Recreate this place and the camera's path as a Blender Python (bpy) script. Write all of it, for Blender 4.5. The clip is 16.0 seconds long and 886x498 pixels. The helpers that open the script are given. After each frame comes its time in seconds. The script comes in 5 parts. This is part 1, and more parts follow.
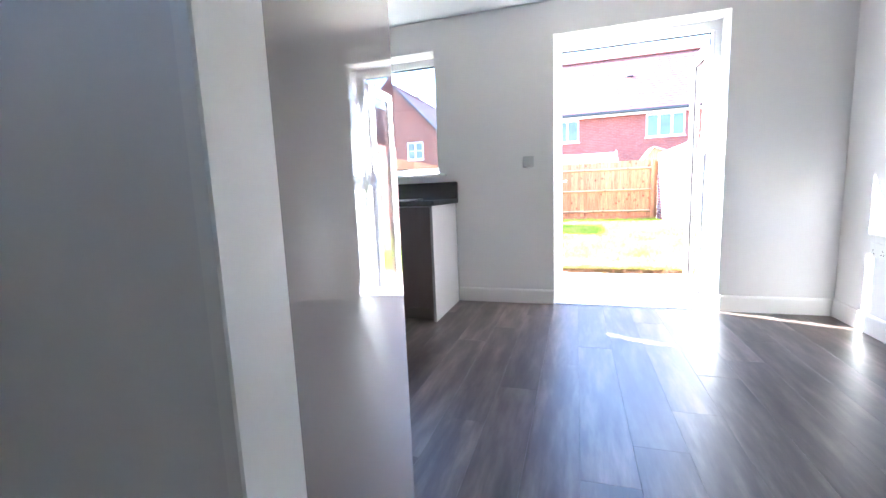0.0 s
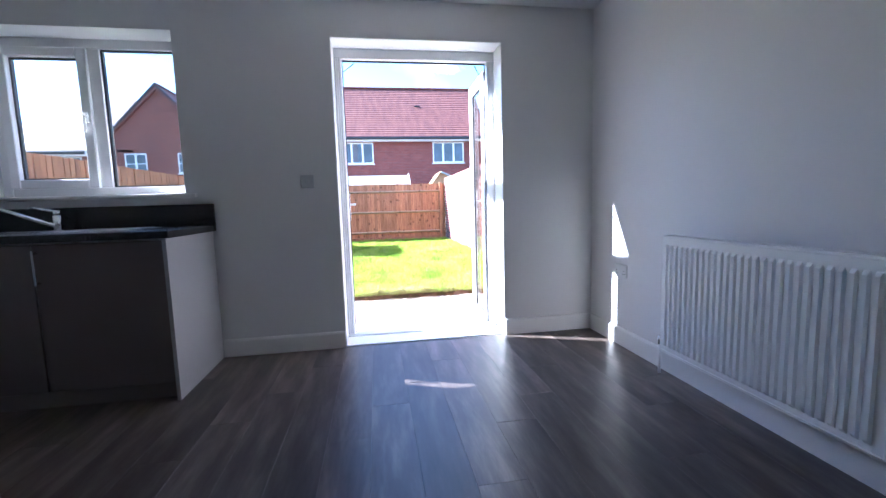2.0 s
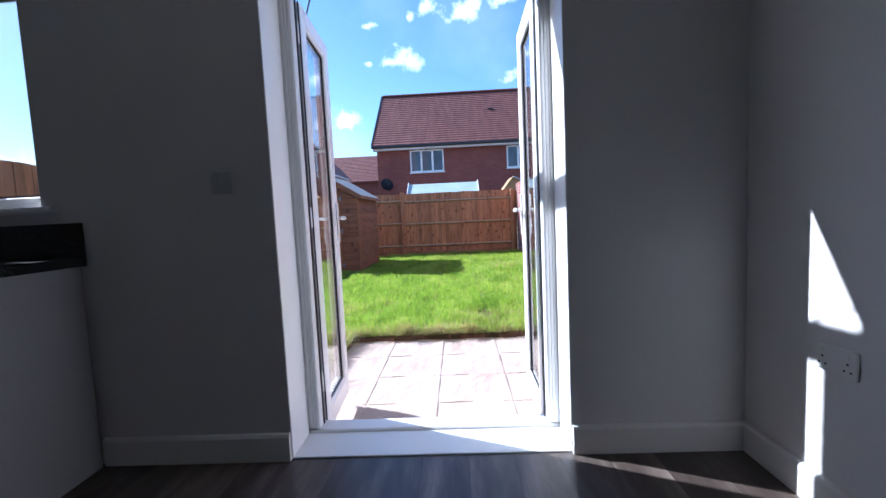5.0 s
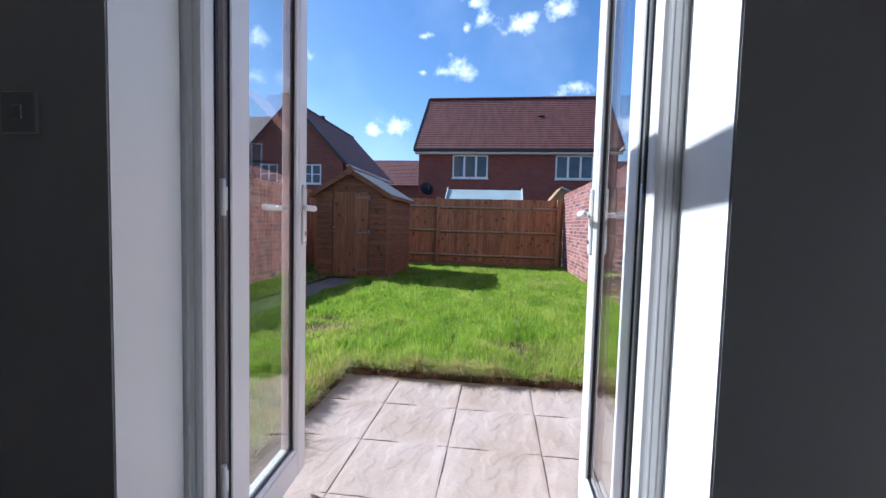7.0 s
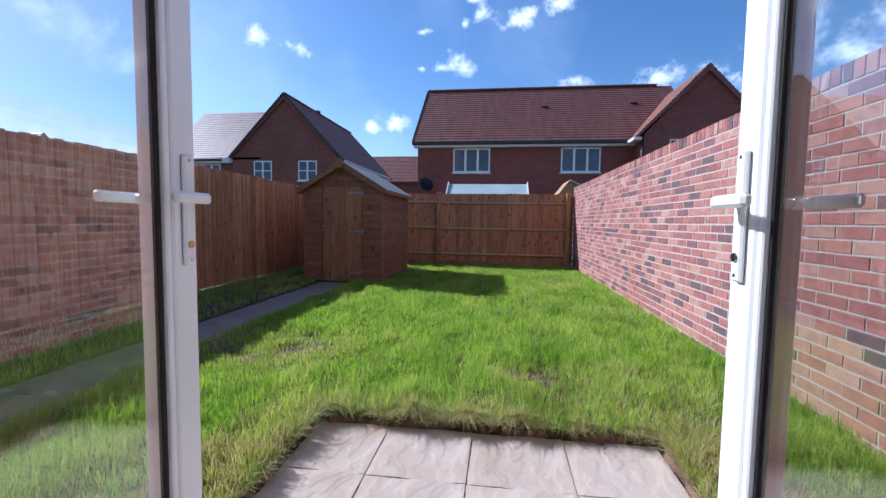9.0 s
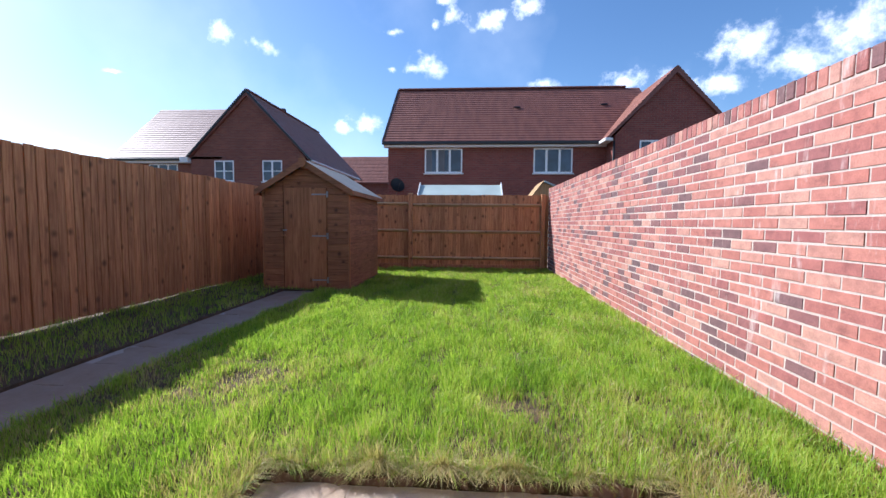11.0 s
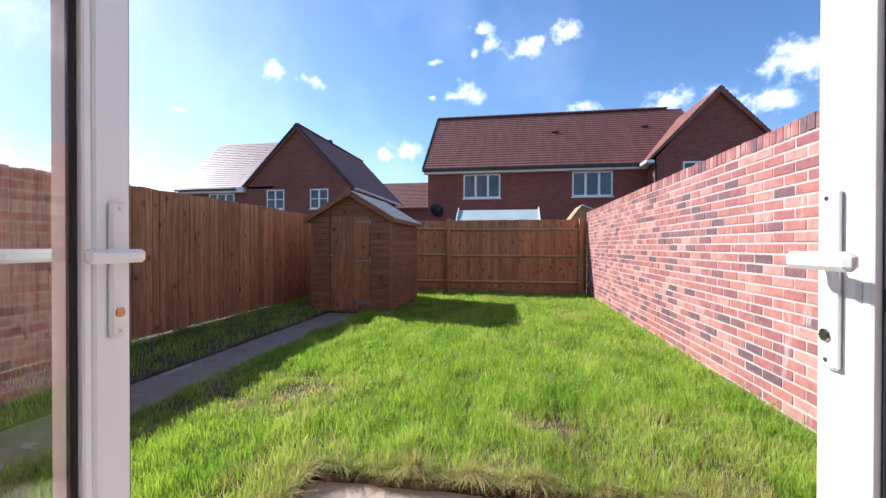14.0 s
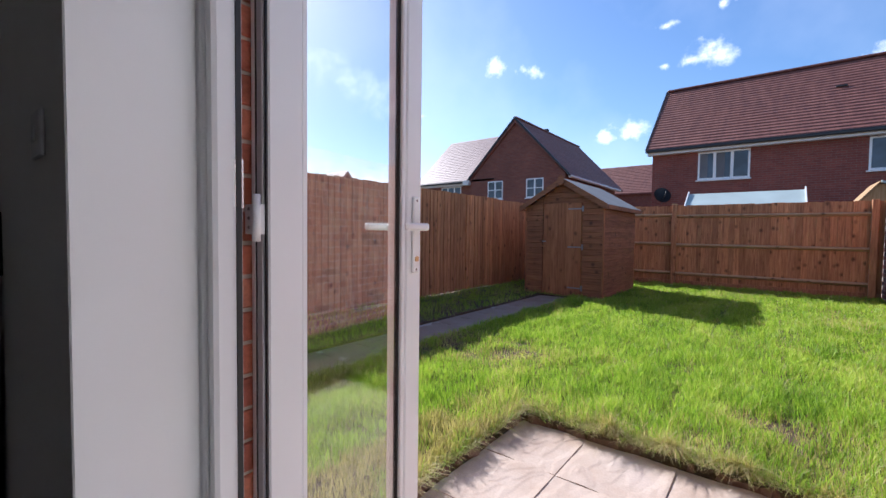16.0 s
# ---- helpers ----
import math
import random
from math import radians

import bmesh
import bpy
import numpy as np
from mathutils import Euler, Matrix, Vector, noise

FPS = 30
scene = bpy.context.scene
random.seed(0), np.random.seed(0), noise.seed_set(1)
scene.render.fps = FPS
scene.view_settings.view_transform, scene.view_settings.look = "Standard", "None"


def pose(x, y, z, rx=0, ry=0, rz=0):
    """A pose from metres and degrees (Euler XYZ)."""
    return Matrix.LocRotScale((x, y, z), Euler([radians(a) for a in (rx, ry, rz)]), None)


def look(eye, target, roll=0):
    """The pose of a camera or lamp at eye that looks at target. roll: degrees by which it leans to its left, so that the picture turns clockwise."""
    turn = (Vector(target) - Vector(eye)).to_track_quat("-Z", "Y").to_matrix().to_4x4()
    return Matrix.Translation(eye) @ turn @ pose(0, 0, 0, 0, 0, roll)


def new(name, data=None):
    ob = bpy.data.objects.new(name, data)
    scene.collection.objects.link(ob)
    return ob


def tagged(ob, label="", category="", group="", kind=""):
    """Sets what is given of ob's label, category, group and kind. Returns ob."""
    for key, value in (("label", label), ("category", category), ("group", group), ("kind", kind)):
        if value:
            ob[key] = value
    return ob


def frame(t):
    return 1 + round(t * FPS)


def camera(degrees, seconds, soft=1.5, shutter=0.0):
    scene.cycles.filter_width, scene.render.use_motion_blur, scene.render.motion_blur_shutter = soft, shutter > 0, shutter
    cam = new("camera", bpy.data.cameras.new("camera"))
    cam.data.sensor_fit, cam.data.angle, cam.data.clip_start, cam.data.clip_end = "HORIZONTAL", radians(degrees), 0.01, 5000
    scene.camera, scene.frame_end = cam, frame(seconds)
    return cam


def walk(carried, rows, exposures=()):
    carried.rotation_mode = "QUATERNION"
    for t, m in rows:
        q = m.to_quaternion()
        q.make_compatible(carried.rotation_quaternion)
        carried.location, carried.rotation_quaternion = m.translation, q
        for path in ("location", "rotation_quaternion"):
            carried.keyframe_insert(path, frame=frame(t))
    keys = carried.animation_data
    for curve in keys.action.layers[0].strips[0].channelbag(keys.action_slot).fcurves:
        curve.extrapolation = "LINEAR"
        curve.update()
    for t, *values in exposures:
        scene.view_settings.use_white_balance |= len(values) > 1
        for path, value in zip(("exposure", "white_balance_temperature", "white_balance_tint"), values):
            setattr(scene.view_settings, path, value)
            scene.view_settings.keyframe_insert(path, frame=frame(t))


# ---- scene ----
cam = camera(93.6, 16.0)
PATH = [
    (0, (0.175, -3.502, 0.963), (-0.435, -1.617, 0.692), -2.3),
    (0.5, (0.243, -3.406, 0.97), (-0.035, -1.439, 0.742), -1.9),
    (1, (0.24, -3.271, 0.976), (0.294, -1.285, 0.746), -1.2),
    (1.5, (0.207, -3.113, 1.009), (0.519, -1.15, 0.79), -0.6),
    (2, (0.253, -2.979, 0.998), (0.563, -1.015, 0.785), -1.7),
    (2.5, (0.391, -2.758, 1.005), (0.565, -0.778, 0.788), -0.6),
    (3, (0.475, -2.586, 1.013), (0.652, -0.6, 0.858), -0.3),
    (3.5, (0.542, -2.338, 1.025), (0.738, -0.355, 0.851), -0.1),
    (4, (0.61, -2.131, 1.023), (0.732, -0.143, 0.846), -2.6),
    (6.5, (0.852, -0.962, 0.976), (0.574, 1.014, 0.85), 1.8),
    (7, (0.796, -0.762, 0.97), (0.537, 1.218, 0.854), 1.5),
    (7.5, (0.71, -0.57, 0.979), (0.564, 1.421, 0.844), 0.6),
    (8, (0.691, -0.374, 0.97), (0.486, 1.611, 0.829), -1.1),
    (8.5, (0.708, -0.152, 0.984), (0.361, 1.813, 0.843), -0.1),
    (9, (0.696, -0.006, 0.979), (0.432, 1.972, 0.847), 0.8),
    (11.5, (0.634, 0.444, 1.021), (0.517, 2.437, 0.898), 0.4),
    (12, (0.62, 0.422, 1.027), (0.521, 2.417, 0.924), 0.5),
    (12.5, (0.607, 0.383, 1.035), (0.513, 2.38, 0.966), 0.6),
    (13, (0.594, 0.316, 1.038), (0.523, 2.314, 0.999), 0.4),
    (13.5, (0.617, 0.256, 1.037), (0.586, 2.256, 1.008), -0.2),
    (14, (0.711, 0.188, 1.038), (0.388, 2.162, 1.024), 0.1),
    (14.5, (0.805, 0.106, 1.007), (0.185, 2.007, 0.947), 0.9),
    (15, (0.859, 0.011, 1.01), (0.151, 1.88, 0.934), -0.2),
    (15.5, (0.939, -0.112, 1.006), (0.072, 1.689, 0.939), 1.3),
    (16, (0.902, -0.154, 1.003), (-0.334, 1.417, 0.926), 0.7),
]
walk(cam, [(t, look(eye, target, roll)) for t, eye, target, roll in PATH],
     [(0, 4.85, 5450, 11), (0.5, 4.15, 5380, 11), (1.0, 3.6, 5250, 12), (1.5, 3.25, 5050, 13), (2.0, 3.05, 4980, 14), (2.5, 2.85, 4950, 15), (3.0, 2.6, 4950, 15), (3.5, 2.35, 4950, 15),
      (4.0, 2.0, 4950, 15), (6.5, 0.68, 5200, 11), (7.5, 0.62, 5150, 12), (9.0, 0.5, 5150, 13), (11.5, 0.88, 5720, 14), (13.5, 0.88, 5720, 14), (15.0, 1.0, 5720, 15), (16.0, 0.8, 5700, 16)])

# ---- light ----
SUN_TO = Vector((-1.0, 0.42, 0.77)).normalized()
world = bpy.data.worlds.new("sky")
scene.world = world
world.use_nodes = True
wt = world.node_tree
wt.nodes.clear()
w_out = wt.nodes.new("ShaderNodeOutputWorld")
w_bg = wt.nodes.new("ShaderNodeBackground")
w_sky = wt.nodes.new("ShaderNodeTexSky")
w_sky.sky_type = "NISHITA"
w_sky.sun_disc = False
w_sky.sun_elevation = math.asin(SUN_TO.z)
w_sky.sun_rotation = math.atan2(SUN_TO.x, SUN_TO.y)
w_sky.air_density, w_sky.dust_density, w_sky.ozone_density = 1.0, 0.6, 2.0
w_bg.inputs["Strength"].default_value = 0.095
w_geo = wt.nodes.new("ShaderNodeTexCoord")


def wmath(op, a, b=0.0, c=None):
    n = wt.nodes.new("ShaderNodeMath")
    n.operation = op
    for i, v in enumerate((a, b) if c is None else (a, b, c)):
        if isinstance(v, (int, float)):
            n.inputs[i].default_value = v
        else:
            wt.links.new(v, n.inputs[i])
    return n.outputs[0]


w_noise = wt.nodes.new("ShaderNodeTexNoise")
w_noise.inputs["Scale"].default_value = 34.0
w_noise.inputs["Detail"].default_value = 7.0
w_noise.inputs["Roughness"].default_value = 0.62
wt.links.new(w_geo.outputs["Generated"], w_noise.inputs["Vector"])
w_big = wt.nodes.new("ShaderNodeTexNoise")
w_big.inputs["Scale"].default_value = 3.2
w_big.inputs["Detail"].default_value = 8.0
wt.links.new(w_geo.outputs["Generated"], w_big.inputs["Vector"])
w_warp = wt.nodes.new("ShaderNodeTexNoise")
w_warp.inputs["Scale"].default_value = 17.0
w_warp.inputs["Detail"].default_value = 6.0
wt.links.new(w_geo.outputs["Generated"], w_warp.inputs["Vector"])
w_bend = wt.nodes.new("ShaderNodeVectorMath")
w_bend.operation = "MULTIPLY_ADD"
wt.links.new(w_warp.outputs["Color"], w_bend.inputs[0])
w_bend.inputs[1].default_value = (0.036, 0.036, 0.036)
wt.links.new(w_geo.outputs["Generated"], w_bend.inputs[2])
w_shift = wt.nodes.new("ShaderNodeVectorMath")
w_shift.operation = "SUBTRACT"
wt.links.new(w_bend.outputs[0], w_shift.inputs[0])
w_shift.inputs[1].default_value = (0.018, 0.018, 0.018)
# small fair-weather clouds: bearing from straight ahead (right positive), height, half width and half height, in degrees
CLOUDS = [
    (-31.2, 21.2, 1.9, 1.4), (-26.6, 20.6, 2.1, 1.0), (-5.6, 20.0, 2.6, 1.5), (-7.9, 19.5, 1.6, 0.8),
    (-14.2, 12.9, 2.6, 1.6), (-17.2, 12.2, 2.0, 1.0), (-3.9, 27.2, 1.8, 0.9), (-2.9, 25.9, 1.7, 1.1), (-5.3, 25.0, 0.9, 0.8),
    (1.9, 24.8, 3.1, 1.3), (3.4, 25.6, 1.6, 1.0), (7.2, 26.3, 2.1, 1.4), (9.5, 17.4, 2.9, 0.9), (19.2, 17.2, 3.2, 1.5), (23.9, 16.9, 2.0, 1.0),
    (31.4, 18.7, 3.4, 2.6), (36.3, 16.8, 4.0, 3.0), (40.5, 17.9, 3.9, 3.0), (43.2, 19.6, 3.0, 2.2), (28.6, 15.4, 3.4, 1.3), (47.5, 21.0, 4.5, 3.0),
    (-10.6, 23.8, 1.2, 0.5), (-10.9, 19.5, 0.7, 0.4), (-48.3, 6.7, 9.5, 1.5), (-41.7, 15.3, 1.2, 0.3),
    (-62.0, 8.0, 11.0, 2.4), (66.0, 15.0, 11.0, 5.0), (-95.0, 20.0, 14.0, 6.0), (120.0, 18.0, 18.0, 7.0), (175.0, 24.0, 16.0, 7.0),
]
cover = None
for bearing, height, half_w, half_h in CLOUDS:
    b, e = radians(bearing), radians(height)
    mid = Vector((math.sin(b) * math.cos(e), math.cos(b) * math.cos(e), math.sin(e)))
    side = Vector((math.cos(b), -math.sin(b), 0))
    top = side.cross(mid)
    offs = []
    for axis, half in ((side, half_w), (top, half_h)):
        d = wt.nodes.new("ShaderNodeVectorMath")
        d.operation = "DOT_PRODUCT"
        wt.links.new(w_shift.outputs[0], d.inputs[0])
        d.inputs[1].default_value = axis / radians(half)
        c = axis.dot(mid) / radians(half)
        offs.append(wmath("SUBTRACT", d.outputs["Value"], c))
    front = wt.nodes.new("ShaderNodeVectorMath")
    front.operation = "DOT_PRODUCT"
    wt.links.new(w_geo.outputs["Generated"], front.inputs[0])
    front.inputs[1].default_value = mid
    r2 = wmath("ADD", wmath("MULTIPLY", offs[0], offs[0]), wmath("MULTIPLY", offs[1], offs[1]))
    blob = wmath("SUBTRACT", 1.0, wmath("SQRT", r2))
    blob = wmath("SUBTRACT", blob, wmath("MULTIPLY", wmath("LESS_THAN", front.outputs["Value"], 0.3), 50.0))
    cover = blob if cover is None else wmath("MAXIMUM", cover, blob)
ragged = wmath("ADD", cover, wmath("MULTIPLY", wmath("SUBTRACT", w_noise.outputs["Fac"], 0.5), 2.6))
w_map = wt.nodes.new("ShaderNodeMapRange")
w_map.interpolation_type = "SMOOTHSTEP"
w_map.inputs["From Min"].default_value = 0.0
w_map.inputs["From Max"].default_value = 1.5
wt.links.new(ragged, w_map.inputs["Value"])
veil = wt.nodes.new("ShaderNodeMapRange")
veil.inputs["From Min"].default_value = 0.5
veil.inputs["From Max"].default_value = 0.85
veil.inputs["To Max"].default_value = 0.16
wt.links.new(w_big.outputs["Fac"], veil.inputs["Value"])
w_sat = wt.nodes.new("ShaderNodeHueSaturation")
w_sat.inputs["Saturation"].default_value = 1.14
wt.links.new(w_sky.outputs["Color"], w_sat.inputs["Color"])
w_mix = wt.nodes.new("ShaderNodeMix")
w_mix.data_type = "RGBA"
wt.links.new(wmath("MAXIMUM", w_map.outputs["Result"], veil.outputs["Result"]), w_mix.inputs["Factor"])
wt.links.new(w_sat.outputs["Color"], w_mix.inputs["A"])
w_mix.inputs["B"].default_value = (11.5, 11.7, 12.0, 1)
wt.links.new(w_mix.outputs["Result"], w_bg.inputs["Color"])
wt.links.new(w_bg.outputs["Background"], w_out.inputs["Surface"])

sun_data = bpy.data.lights.new("sun", "SUN")
sun_data.energy, sun_data.angle, sun_data.color = 5.0, radians(0.53), (1.0, 0.93, 0.82)
sun = new("sun", sun_data)
sun.matrix_world = look((-20, 10, 20), Vector((-20, 10, 20)) - SUN_TO)

# ---- materials ----
MATS = {}


def nodes_of(name):
    m = bpy.data.materials.new(name)
    m.use_nodes = True
    nt = m.node_tree
    bsdf = nt.nodes["Principled BSDF"]
    MATS[name] = m
    return m, nt, bsdf


def nd(nt, kind, **inputs):
    n = nt.nodes.new(kind)
    for k, v in inputs.items():
        k = k.replace("_", " ")
        if hasattr(v, "is_linked"):
            nt.links.new(v, n.inputs[k])
        else:
            n.inputs[k].default_value = v
    return n


def mth(nt, op, a, b=0.0):
    n = nt.nodes.new("ShaderNodeMath")
    n.operation = op
    for i, v in enumerate((a, b)):
        if isinstance(v, (int, float)):
            n.inputs[i].default_value = v
        else:
            nt.links.new(v, n.inputs[i])
    return n.outputs[0]


def coords(nt, scale=(1, 1, 1), world_space=True):
    """Position in metres, stretched by scale."""
    if world_space:
        src = nt.nodes.new("ShaderNodeNewGeometry").outputs["Position"]
    else:
        src = nt.nodes.new("ShaderNodeTexCoord").outputs["Object"]
    mp = nt.nodes.new("ShaderNodeMapping")
    mp.inputs["Scale"].default_value = scale
    nt.links.new(src, mp.inputs["Vector"])
    return mp.outputs["Vector"]


def noise_tex(nt, vec, scale, detail=4.0, rough=0.55):
    n = nt.nodes.new("ShaderNodeTexNoise")
    nt.links.new(vec, n.inputs["Vector"])
    n.inputs["Scale"].default_value, n.inputs["Detail"].default_value, n.inputs["Roughness"].default_value = scale, detail, rough
    return n.outputs["Fac"]


def ramp(nt, fac, stops):
    r = nt.nodes.new("ShaderNodeValToRGB")
    nt.links.new(fac, r.inputs["Fac"])
    el = r.color_ramp.elements
    while len(el) < len(stops):
        el.new(0.5)
    for e, (p, c) in zip(el, stops):
        e.position, e.color = p, (*c, 1)
    return r.outputs["Color"]


def mixc(nt, fac, a, b, mode="MIX"):
    n = nt.nodes.new("ShaderNodeMix")
    n.data_type, n.blend_type = "RGBA", mode
    for s, v in (("Factor", fac), ("A", a), ("B", b)):
        if isinstance(v, (int, float)):
            n.inputs[s].default_value = v
        elif isinstance(v, tuple):
            n.inputs[s].default_value = (*v, 1)
        else:
            nt.links.new(v, n.inputs[s])
    return n.outputs["Result"]


def bumped(nt, bsdf, height, strength=0.3, dist=0.01):
    b = nt.nodes.new("ShaderNodeBump")
    b.inputs["Strength"].default_value, b.inputs["Distance"].default_value = strength, dist
    nt.links.new(height, b.inputs["Height"])
    nt.links.new(b.outputs["Normal"], bsdf.inputs["Normal"])


def piece_random(nt):
    """A random number for each piece, be it an object of its own or one island of a joined mesh."""
    a = nt.nodes.new("ShaderNodeObjectInfo").outputs["Random"]
    b = nt.nodes.new("ShaderNodeNewGeometry").outputs["Random Per Island"]
    return mth(nt, "FRACT", mth(nt, "ADD", a, b))


def painted(name, colour, rough=0.5, vary=0.04, grain=300.0, bump=0.05, metallic=0.0, coat=0.0):
    m, nt, bsdf = nodes_of(name)
    v = coords(nt)
    big, fine = noise_tex(nt, v, 1.7, 5), noise_tex(nt, v, grain, 3)
    lo = tuple(c * (1 - vary) for c in colour)
    hi = tuple(min(1, c * (1 + vary)) for c in colour)
    nt.links.new(ramp(nt, big, [(0.3, lo), (0.7, hi)]), bsdf.inputs["Base Color"])
    bsdf.inputs["Roughness"].default_value = rough
    nt.links.new(mth(nt, "ADD", mth(nt, "MULTIPLY", big, min(0.12, rough)), rough - min(0.06, rough / 2)), bsdf.inputs["Roughness"])
    bsdf.inputs["Metallic"].default_value = metallic
    bsdf.inputs["Coat Weight"].default_value = coat
    if bump:
        bumped(nt, bsdf, fine, bump, 0.002)
    return m


plaster = painted("plaster", (0.78, 0.77, 0.76), 0.75, 0.02, 420, 0.12)
ceiling_paint = painted("ceiling_paint", (0.83, 0.83, 0.82), 0.85, 0.02, 420, 0.1)
trim_paint = painted("trim_paint", (0.83, 0.82, 0.8), 0.42, 0.02, 160, 0.05)
reveal_paint = painted("reveal_paint", (0.89, 0.89, 0.88), 0.3, 0.015, 140, 0.04)
upvc = painted("upvc", (0.82, 0.82, 0.82), 0.3, 0.02, 60, 0.02)
radiator_paint = painted("radiator_paint", (0.84, 0.84, 0.83), 0.35, 0.015, 220, 0.05)
plastic_white = painted("plastic_white", (0.8, 0.8, 0.78), 0.35, 0.02, 100, 0.02)
switch_grey = painted("switch_grey", (0.56, 0.56, 0.57), 0.4, 0.03, 80, 0.03)
gloss_panel = painted("gloss_panel", (0.27, 0.25, 0.24), 0.02, 0.02, 30, 0.0, coat=1.0)
gloss_panel.node_tree.nodes["Principled BSDF"].inputs["Coat IOR"].default_value = 1.95
gloss_panel.node_tree.nodes["Principled BSDF"].inputs["Coat Roughness"].default_value = 0.01
unit_front = painted("unit_front", (0.12, 0.1, 0.092), 0.3, 0.03, 60, 0.03)
unit_panel = painted("unit_panel", (0.34, 0.325, 0.32), 0.35, 0.03, 60, 0.03)
plinth_mat = painted("plinth_mat", (0.15, 0.13, 0.12), 0.5, 0.05, 60, 0.03)
chrome = painted("chrome", (0.75, 0.75, 0.76), 0.12, 0.03, 60, 0.0, metallic=1.0)
steel = painted("steel", (0.6, 0.6, 0.61), 0.25, 0.05, 90, 0.04, metallic=1.0)
zinc = painted("zinc", (0.3, 0.3, 0.3), 0.5, 0.15, 120, 0.1, metallic=0.8)
brass = painted("brass", (0.6, 0.42, 0.2), 0.3, 0.05, 60, 0.0, metallic=1.0)
rubber = painted("rubber", (0.012, 0.012, 0.013), 0.55, 0.1, 200, 0.1)
slot_dark = painted("slot_dark", (0.02, 0.02, 0.02), 0.7, 0.1, 100, 0.05)
gutter_black = painted("gutter_black", (0.02, 0.02, 0.022), 0.35, 0.1, 40, 0.02)
soffit_white = painted("soffit_white", (0.75, 0.75, 0.74), 0.45, 0.03, 40, 0.02)
curtain_cloth = painted("curtain_cloth", (0.16, 0.16, 0.17), 0.9, 0.15, 30, 0.3)
pale_felt = painted("pale_felt", (0.36, 0.44, 0.43), 0.8, 0.1, 60, 0.2)


def make_worktop():
    m, nt, bsdf = nodes_of("worktop")
    v = coords(nt)
    fine = noise_tex(nt, v, 260, 2)
    nt.links.new(ramp(nt, fine, [(0.45, (0.008, 0.008, 0.009)), (0.68, (0.03, 0.03, 0.032)), (0.75, (0.12, 0.12, 0.125))]), bsdf.inputs["Base Color"])
    bsdf.inputs["Roughness"].default_value = 0.22
    return m


def make_glass():
    m, nt, bsdf = nodes_of("glass")
    nt.nodes.remove(bsdf)
    out = nt.nodes["Material Output"]
    clear = nd(nt, "ShaderNodeBsdfTransparent", Color=(0.87, 0.895, 0.885, 1))
    gloss = nd(nt, "ShaderNodeBsdfGlossy", Roughness=0.0, Color=(1, 1, 1, 1))
    face = nd(nt, "ShaderNodeLayerWeight", Blend=0.5)
    fac = mth(nt, "ADD", mth(nt, "MULTIPLY", mth(nt, "POWER", face.outputs["Facing"], 4.0), 0.85), 0.095)
    mix = nt.nodes.new("ShaderNodeMixShader")
    nt.links.new(fac, mix.inputs[0])
    nt.links.new(clear.outputs[0], mix.inputs[1])
    nt.links.new(gloss.outputs[0], mix.inputs[2])
    nt.links.new(mix.outputs[0], out.inputs["Surface"])
    return m


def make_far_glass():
    """House windows across the gardens: opaque panes, dark rooms put into the colour, the sky in a faint gloss."""
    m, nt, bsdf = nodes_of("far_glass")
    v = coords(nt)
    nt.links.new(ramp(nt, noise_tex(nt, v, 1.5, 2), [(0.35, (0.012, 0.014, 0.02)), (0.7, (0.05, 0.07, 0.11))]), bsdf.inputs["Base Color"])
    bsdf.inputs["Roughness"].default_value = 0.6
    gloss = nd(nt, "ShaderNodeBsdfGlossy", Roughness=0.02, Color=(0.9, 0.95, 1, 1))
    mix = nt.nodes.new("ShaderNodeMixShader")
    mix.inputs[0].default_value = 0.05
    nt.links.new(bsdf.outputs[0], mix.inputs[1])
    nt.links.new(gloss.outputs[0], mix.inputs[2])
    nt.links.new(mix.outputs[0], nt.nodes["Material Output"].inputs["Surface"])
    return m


def make_floor_vinyl():
    """Grey-brown oak-look planks with the grain along y."""
    m, nt, bsdf = nodes_of("floor_vinyl")
    rnd = piece_random(nt)
    pos = coords(nt, (4.6, 0.75, 1))
    shift = nt.nodes.new("ShaderNodeCombineXYZ")
    nt.links.new(mth(nt, "MULTIPLY", rnd, 37.0), shift.inputs["Z"])
    add = nt.nodes.new("ShaderNodeVectorMath")
    nt.links.new(pos, add.inputs[0])
    nt.links.new(shift.outputs[0], add.inputs[1])
    streak = noise_tex(nt, add.outputs[0], 2.2, 6, 0.6)
    fine_v = coords(nt, (42, 3.0, 1))
    fine = noise_tex(nt, fine_v, 2.5, 4, 0.6)
    base = ramp(nt, streak, [(0.3, (0.03, 0.023, 0.02)), (0.48, (0.07, 0.056, 0.048)), (0.6, (0.122, 0.1, 0.087)), (0.74, (0.2, 0.168, 0.147))])
    tone = ramp(nt, rnd, [(0.0, (0.74, 0.73, 0.72)), (0.5, (1.0, 0.98, 0.97)), (1.0, (1.25, 1.21, 1.18))])
    col = mixc(nt, 1.0, base, tone, "MULTIPLY")
    col = mixc(nt, 0.2, col, ramp(nt, fine, [(0.3, (0.6, 0.6, 0.6)), (0.7, (1.15, 1.15, 1.15))]), "MULTIPLY")
    nt.links.new(col, bsdf.inputs["Base Color"])
    nt.links.new(mth(nt, "ADD", mth(nt, "MULTIPLY", fine, 0.14), 0.3), bsdf.inputs["Roughness"])
    bumped(nt, bsdf, fine, 0.12, 0.002)
    return m


